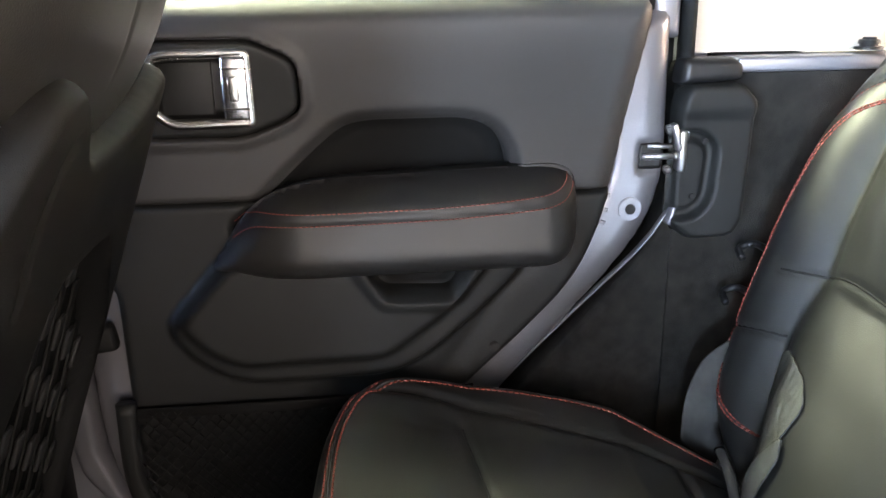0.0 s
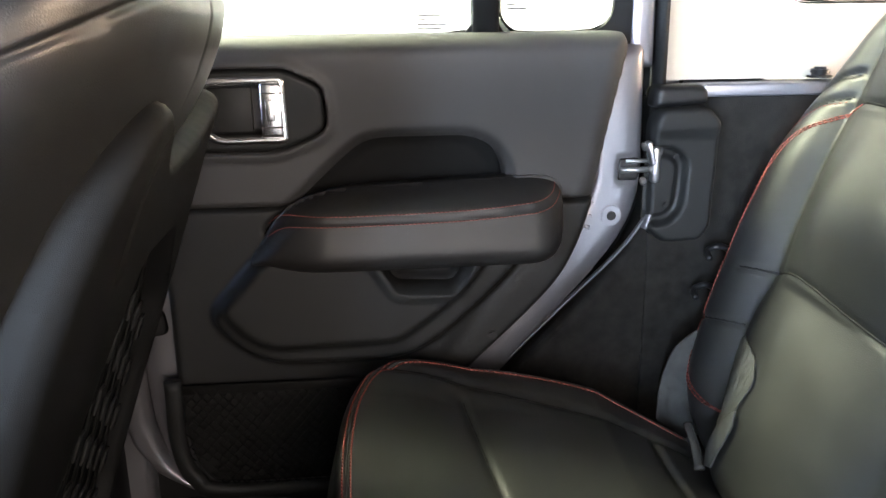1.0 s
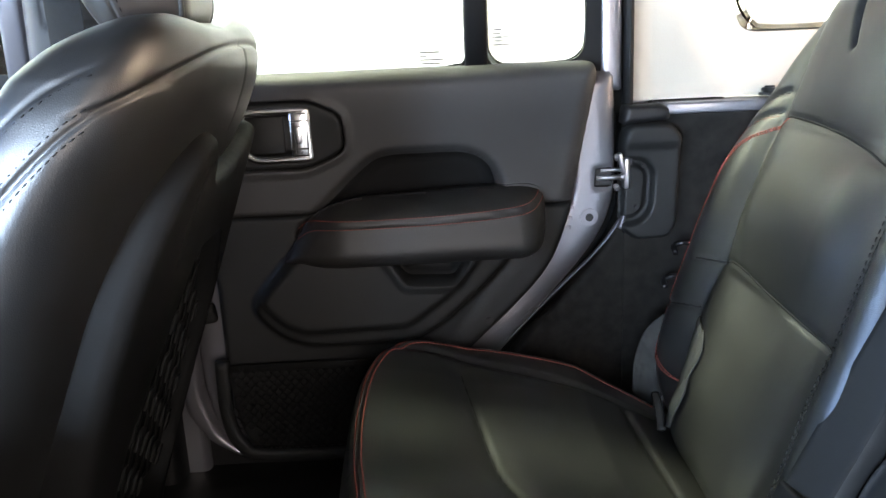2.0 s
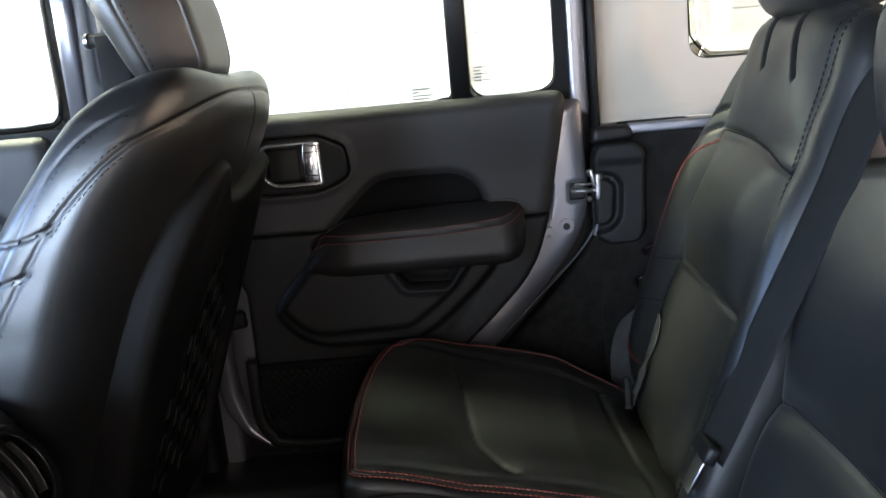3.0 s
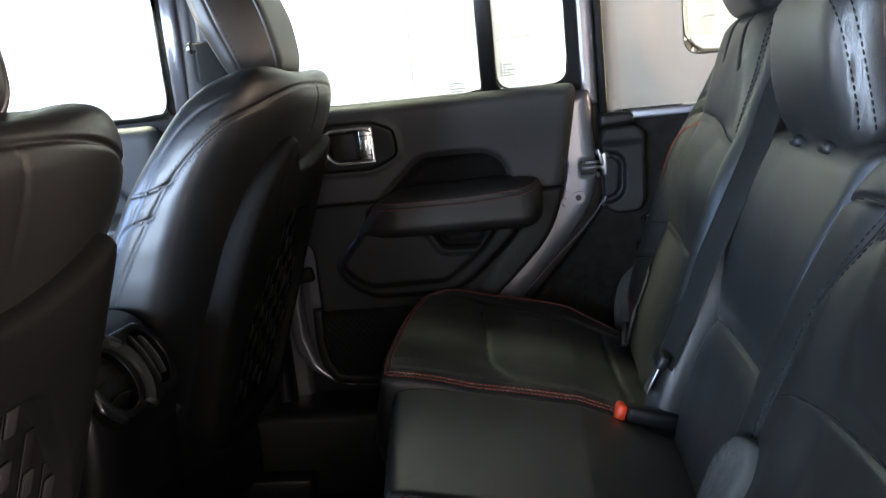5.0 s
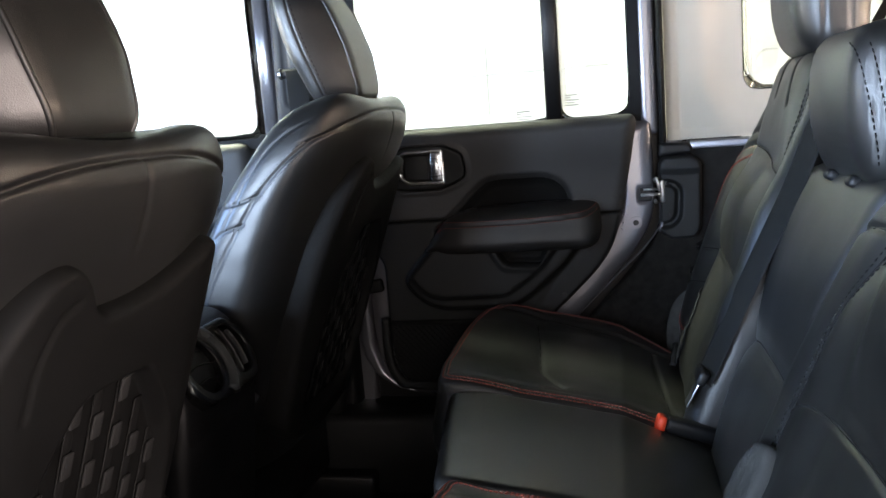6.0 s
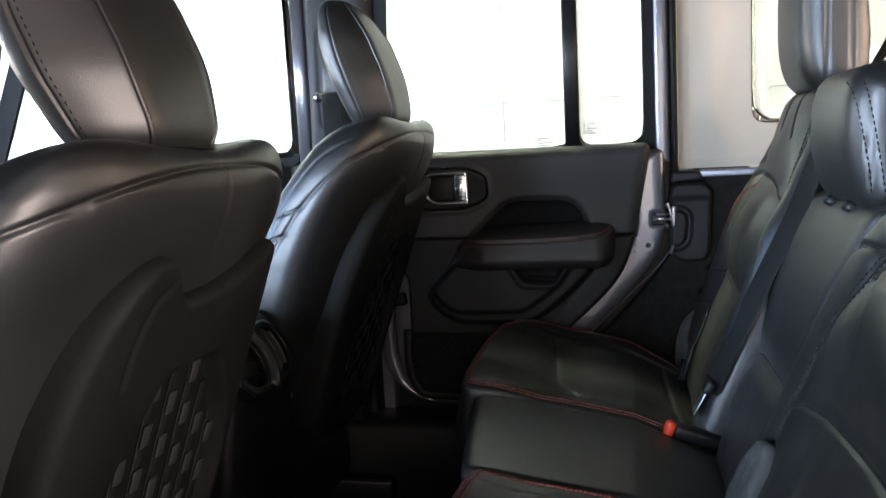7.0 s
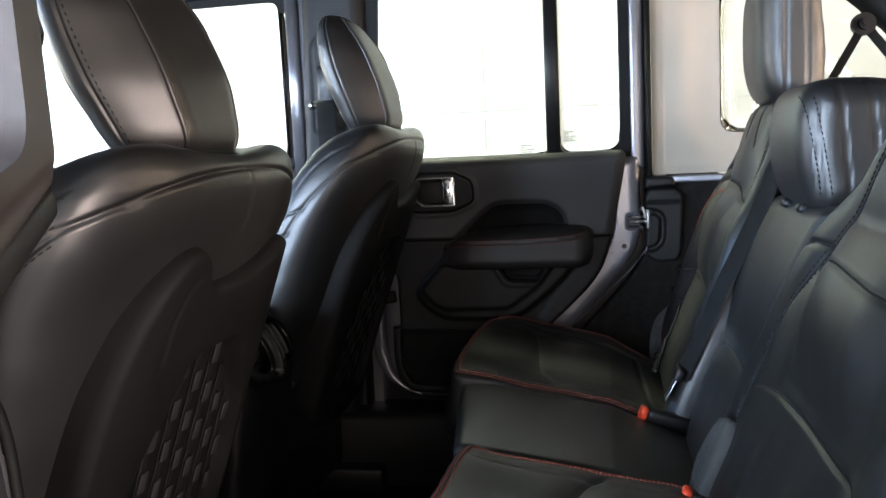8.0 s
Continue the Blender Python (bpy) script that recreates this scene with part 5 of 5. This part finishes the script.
holes2 = [fillet([(-0.090 + o, 0.036), (-0.068 + o, -0.006), (-0.022 + o, -0.006), (-0.002 + o, 0.036), (-0.022 + o, 0.078), (-0.068 + o, 0.078)], 0.024) for o in (0.0, 0.092)]
vent = link_part("vent_bezel", sheet(fo2, lambda Q: 0.010 + dome(sdf(Q, fo2), 0.008, 0.006), 0.004, vent_place, -0.004, 40, holes=holes2), GLOSS_BLACK, console, "glossy black vent bezel")
for o, hole in ((-0.046, holes2[0]), (0.046, holes2[1])):
    link_part("vent_ring", sweep([vent_place(np.array([p[0]]), np.array([p[1]]), np.array([0.013]))[0] for p in hole], circle(0.0024, 8), (1, 0, 0.5), True), GLOSS_BLACK, vent, "glossy vent ring")
    for k in range(3):
        if o < 0:
            v, w = 0.013 + 0.022 * k, 0.070 - abs(k - 1) * 0.014
            line = [(o - w / 2 + w * q / 6, v + 0.006 * math.sin(q / 6 * math.pi)) for q in range(7)]
        else:
            u, w = o - 0.020 + 0.021 * k, 0.074 - abs(k - 1) * 0.014
            line = [(u + 0.006 * math.sin(q / 6 * math.pi), 0.036 - w / 2 + w * q / 6) for q in range(7)]
        L = np.array(line)
        link_part("vent_louvre", sweep(vent_place(L[:, 0], L[:, 1], np.full(7, 0.003)), flat_profile(0.0014, 0.014), (1, 0, 0.5)), GLOSS_TRIM, vent)
band = np.array(smooth_line([(-0.030, 0.088), (-0.006, 0.074), (0.010, 0.050), (0.013, 0.026), (0.004, 0.002), (-0.012, -0.014)]))
link_part("vent_divider", sweep(vent_place(band[:, 0], band[:, 1], np.full(len(band), 0.016)), fillet([(-0.011, -0.008), (0.011, -0.008), (0.010, 0.004), (0.0, 0.008), (-0.010, 0.004)], 0.003), (1, 0, 0.5)), GLOSS_TRIM, console, "glossy grey curved vent divider")

# ---- left side: open rear door ----
left_door = thing("rear_door", "open rear door swung outwards, dark grey frame and clear glass", "car door")
LD = Matrix.Translation((-0.176, -0.832, 0.925)) @ pose(0, 0, 0, 0, 0, -70) @ pose(0, 0, 0, 0, 2, 0)


def ld_place(u, v, h):
    return np.stack([u, h, v], 1)


lw = fillet([(0.050, 0.016), (0.62, -0.11), (0.60, 0.40), (0.056, 0.40)], 0.025)
lo2 = fillet([(0.0, -0.004), (0.66, -0.215), (0.66, 0.44), (0.012, 0.44)], [0.012, 0.01, 0.01, 0.02])
belt_line = [(0.0, 0.004), (0.66, -0.155)]
link_part("window_frame", sheet(lo2, lambda P: 0.012 + dome(sdf(P, lo2), 0.01, 0.006) + groove(P, belt_line, 0.006, 0.002), 0.003, ld_place, -0.025, 40, holes=[lw]), DOOR_GREY, left_door, "dark grey inner window frame")
link_part("belt_ledge", sweep([(0.016, -0.004, -0.016), (0.66, -0.004, -0.212)], fillet([(-0.022, -0.012), (0.022, -0.012), (0.022, 0.012), (-0.022, 0.012)], 0.010), (0, 0, 1)), DOOR_GREY, left_door, "dark grey ledge under the window")
link_part("frame_seal", sweep([(-0.004, -0.006, 0.0), (0.008, -0.006, 0.43)], circle(0.010, 8), (0, 1, 0)), RUBBER, left_door, "black rubber frame seal")
lg = link_part("main_pane", sheet(lw, flat(0), 0.05, ld_place, flat(-0.004)), GLASS, left_door, "clear window glass")
lg.visible_shadow = False
lp = fillet([(0.26, -0.10), (0.66, -0.23), (0.62, -0.36), (0.45, -0.56), (0.30, -0.56), (0.26, -0.50)], 0.03)
link_part("inner_panel", sheet(lp, lambda P: 0.012 + dome(sdf(P, lp), 0.03, 0.02), 0.01, ld_place, -0.05), PLASTIC, left_door, "black plastic inner panel")
left_door.matrix_world = LD

# ---- bag on the seat hinge ----
wrap = thing("hinge_cover", "grey fabric flap round the steel seat hinge", "fabric flap")


def crumple(Q, seed):
    w = [noise.noise(Vector((a * 30, b * 18, seed))) + 0.8 * abs(noise.noise(Vector((a * 95, b * 60, seed)))) for a, b in Q]
    return np.array(w) * 0.0028


front_film = fillet([(0.290, 0.562), (0.262, 0.534), (0.249, 0.485), (0.248, 0.436), (0.298, 0.404), (0.304, 0.46)], [0.004, 0.02, 0.02, 0.008, 0.004, 0.01])
link_part("front_flap", sheet(front_film, lambda Q: crumple(Q, 1.0) + 0.010 * step(Q[:, 0], 0.262, 0.300), 0.0025, side_place(0.618), lambda Q: crumple(Q, 1.0) + 0.010 * step(Q[:, 0], 0.262, 0.300) - 0.0016), WRAP, wrap, "grey woven flap")
link_part("stitching", stitches([(0.2895, 0.606, 0.545), (0.2905, 0.605, 0.48), (0.2900, 0.606, 0.418)], 0.003, 0.002, 0.0006), BLACK_THREAD, wrap, "dark hem stitching")
rear_film = fillet([(0.545, 0.580), (0.512, 0.578), (0.484, 0.568), (0.467, 0.552), (0.472, 0.530), (0.480, 0.502), (0.494, 0.482), (0.522, 0.498), (0.541, 0.528)], 0.010)
link_part("rear_flap", sheet(rear_film, lambda Q: right_high(Q) + 0.003 + crumple(Q, 5.0), 0.0022, back_place(), lambda Q: right_high(Q) + 0.0015 + crumple(Q, 5.0)), WRAP, wrap, "grey creased fabric patch")
lower_film = fillet([(0.498, 0.478), (0.470, 0.520), (0.462, 0.500), (0.474, 0.448), (0.500, 0.440)], 0.006)
link_part("lower_flap", sheet(lower_film, lambda Q: right_high(Q) + 0.006 + crumple(Q, 9.0), 0.0025, back_place(), lambda Q: right_high(Q) + 0.004 + crumple(Q, 9.0)), WRAP, wrap)
link_part("hinge_bracket", rbox((0.010, 0.006, 0.09), pose(0.280, 0.578, 0.435, 0, 20, 0), 0.002), STEEL, wrap, "steel hinge bracket")
link_part("latch_lever", sweep(smooth_line([(0.262, 0.552, 0.466), (0.258, 0.520, 0.458), (0.252, 0.488, 0.444)]), circle(0.006, 10, 0.7), (0, 0, 1)), GLOSS_TRIM, wrap, "glossy black latch lever")

flap = thing("seat_flap", "dark grey fabric flap tucked between two rear backrests", "fabric flap")
flap_o = fillet([(-0.092, 0.455), (-0.098, 0.510), (-0.140, 0.548), (-0.176, 0.556), (-0.192, 0.530), (-0.178, 0.440), (-0.120, 0.425)], 0.012)
link_part("flap_cloth", sheet(flap_o, lambda Q: 0.020 + crumple(Q, 3.0) + dome(sdf(Q, flap_o), 0.02, 0.008), 0.003, back_place(0.022), lambda Q: 0.004 + crumple(Q, 3.0)), WRAP, flap)
latch = thing("backrest_latch", "small black latch loops beside the rear backrest", "latch")
for x, z in ((0.334, 0.645), (0.320, 0.594)):
    link_part("latch_loop", sweep(smooth_line([(x + 0.012, 0.640, z), (x + 0.004, 0.668, z + 0.004), (x - 0.012, 0.672, z - 0.002), (x - 0.016, 0.655, z - 0.008)]), circle(0.0042, 8), (0, 0, 1)), DARK_PLASTIC, latch)

# ---- sport bar with belt guide ----
bar = thing("sport_bar", "black padded sport bar over the load area with belt guide", "roll bar")
link_part("padded_bar", sweep(smooth_line([(0.42, 0.56, 1.335), (0.56, 0.555, 1.29), (0.70, 0.55, 1.185), (0.86, 0.56, 1.00), (1.02, 0.58, 0.70), (1.06, 0.585, 0.13)]), circle(0.034, 14), (0, 1, 0)), RUBBER, bar, "black padded bar")
ring = link_part("belt_ring", disc(0.022, 0.036, pose(0.660, 0.505, 1.138, 90, 0, 0), 0.010, 24), RUBBER, bar, "black belt guide ring")
link_part("guide_bolt", disc(0.010, 0.006, pose(0.660, 0.486, 1.140, 90, 0, 0), 0.002, 6), RUBBER, ring)
link_part("belt_strap", sweep([(0.655, 0.50, 1.128), (0.600, 0.50, 1.030), (0.54, 0.49, 0.92)], flat_profile(0.016, 0.002), (0.3, 1, 0)), WEBBING, bar, "dark belt strap")
link_part("belt_strap", sweep([(0.668, 0.50, 1.128), (0.710, 0.505, 1.075), (0.78, 0.51, 0.90), (0.80, 0.52, 0.14)], flat_profile(0.018, 0.002), (0.3, 1, 0)), WEBBING, bar, "dark belt strap")
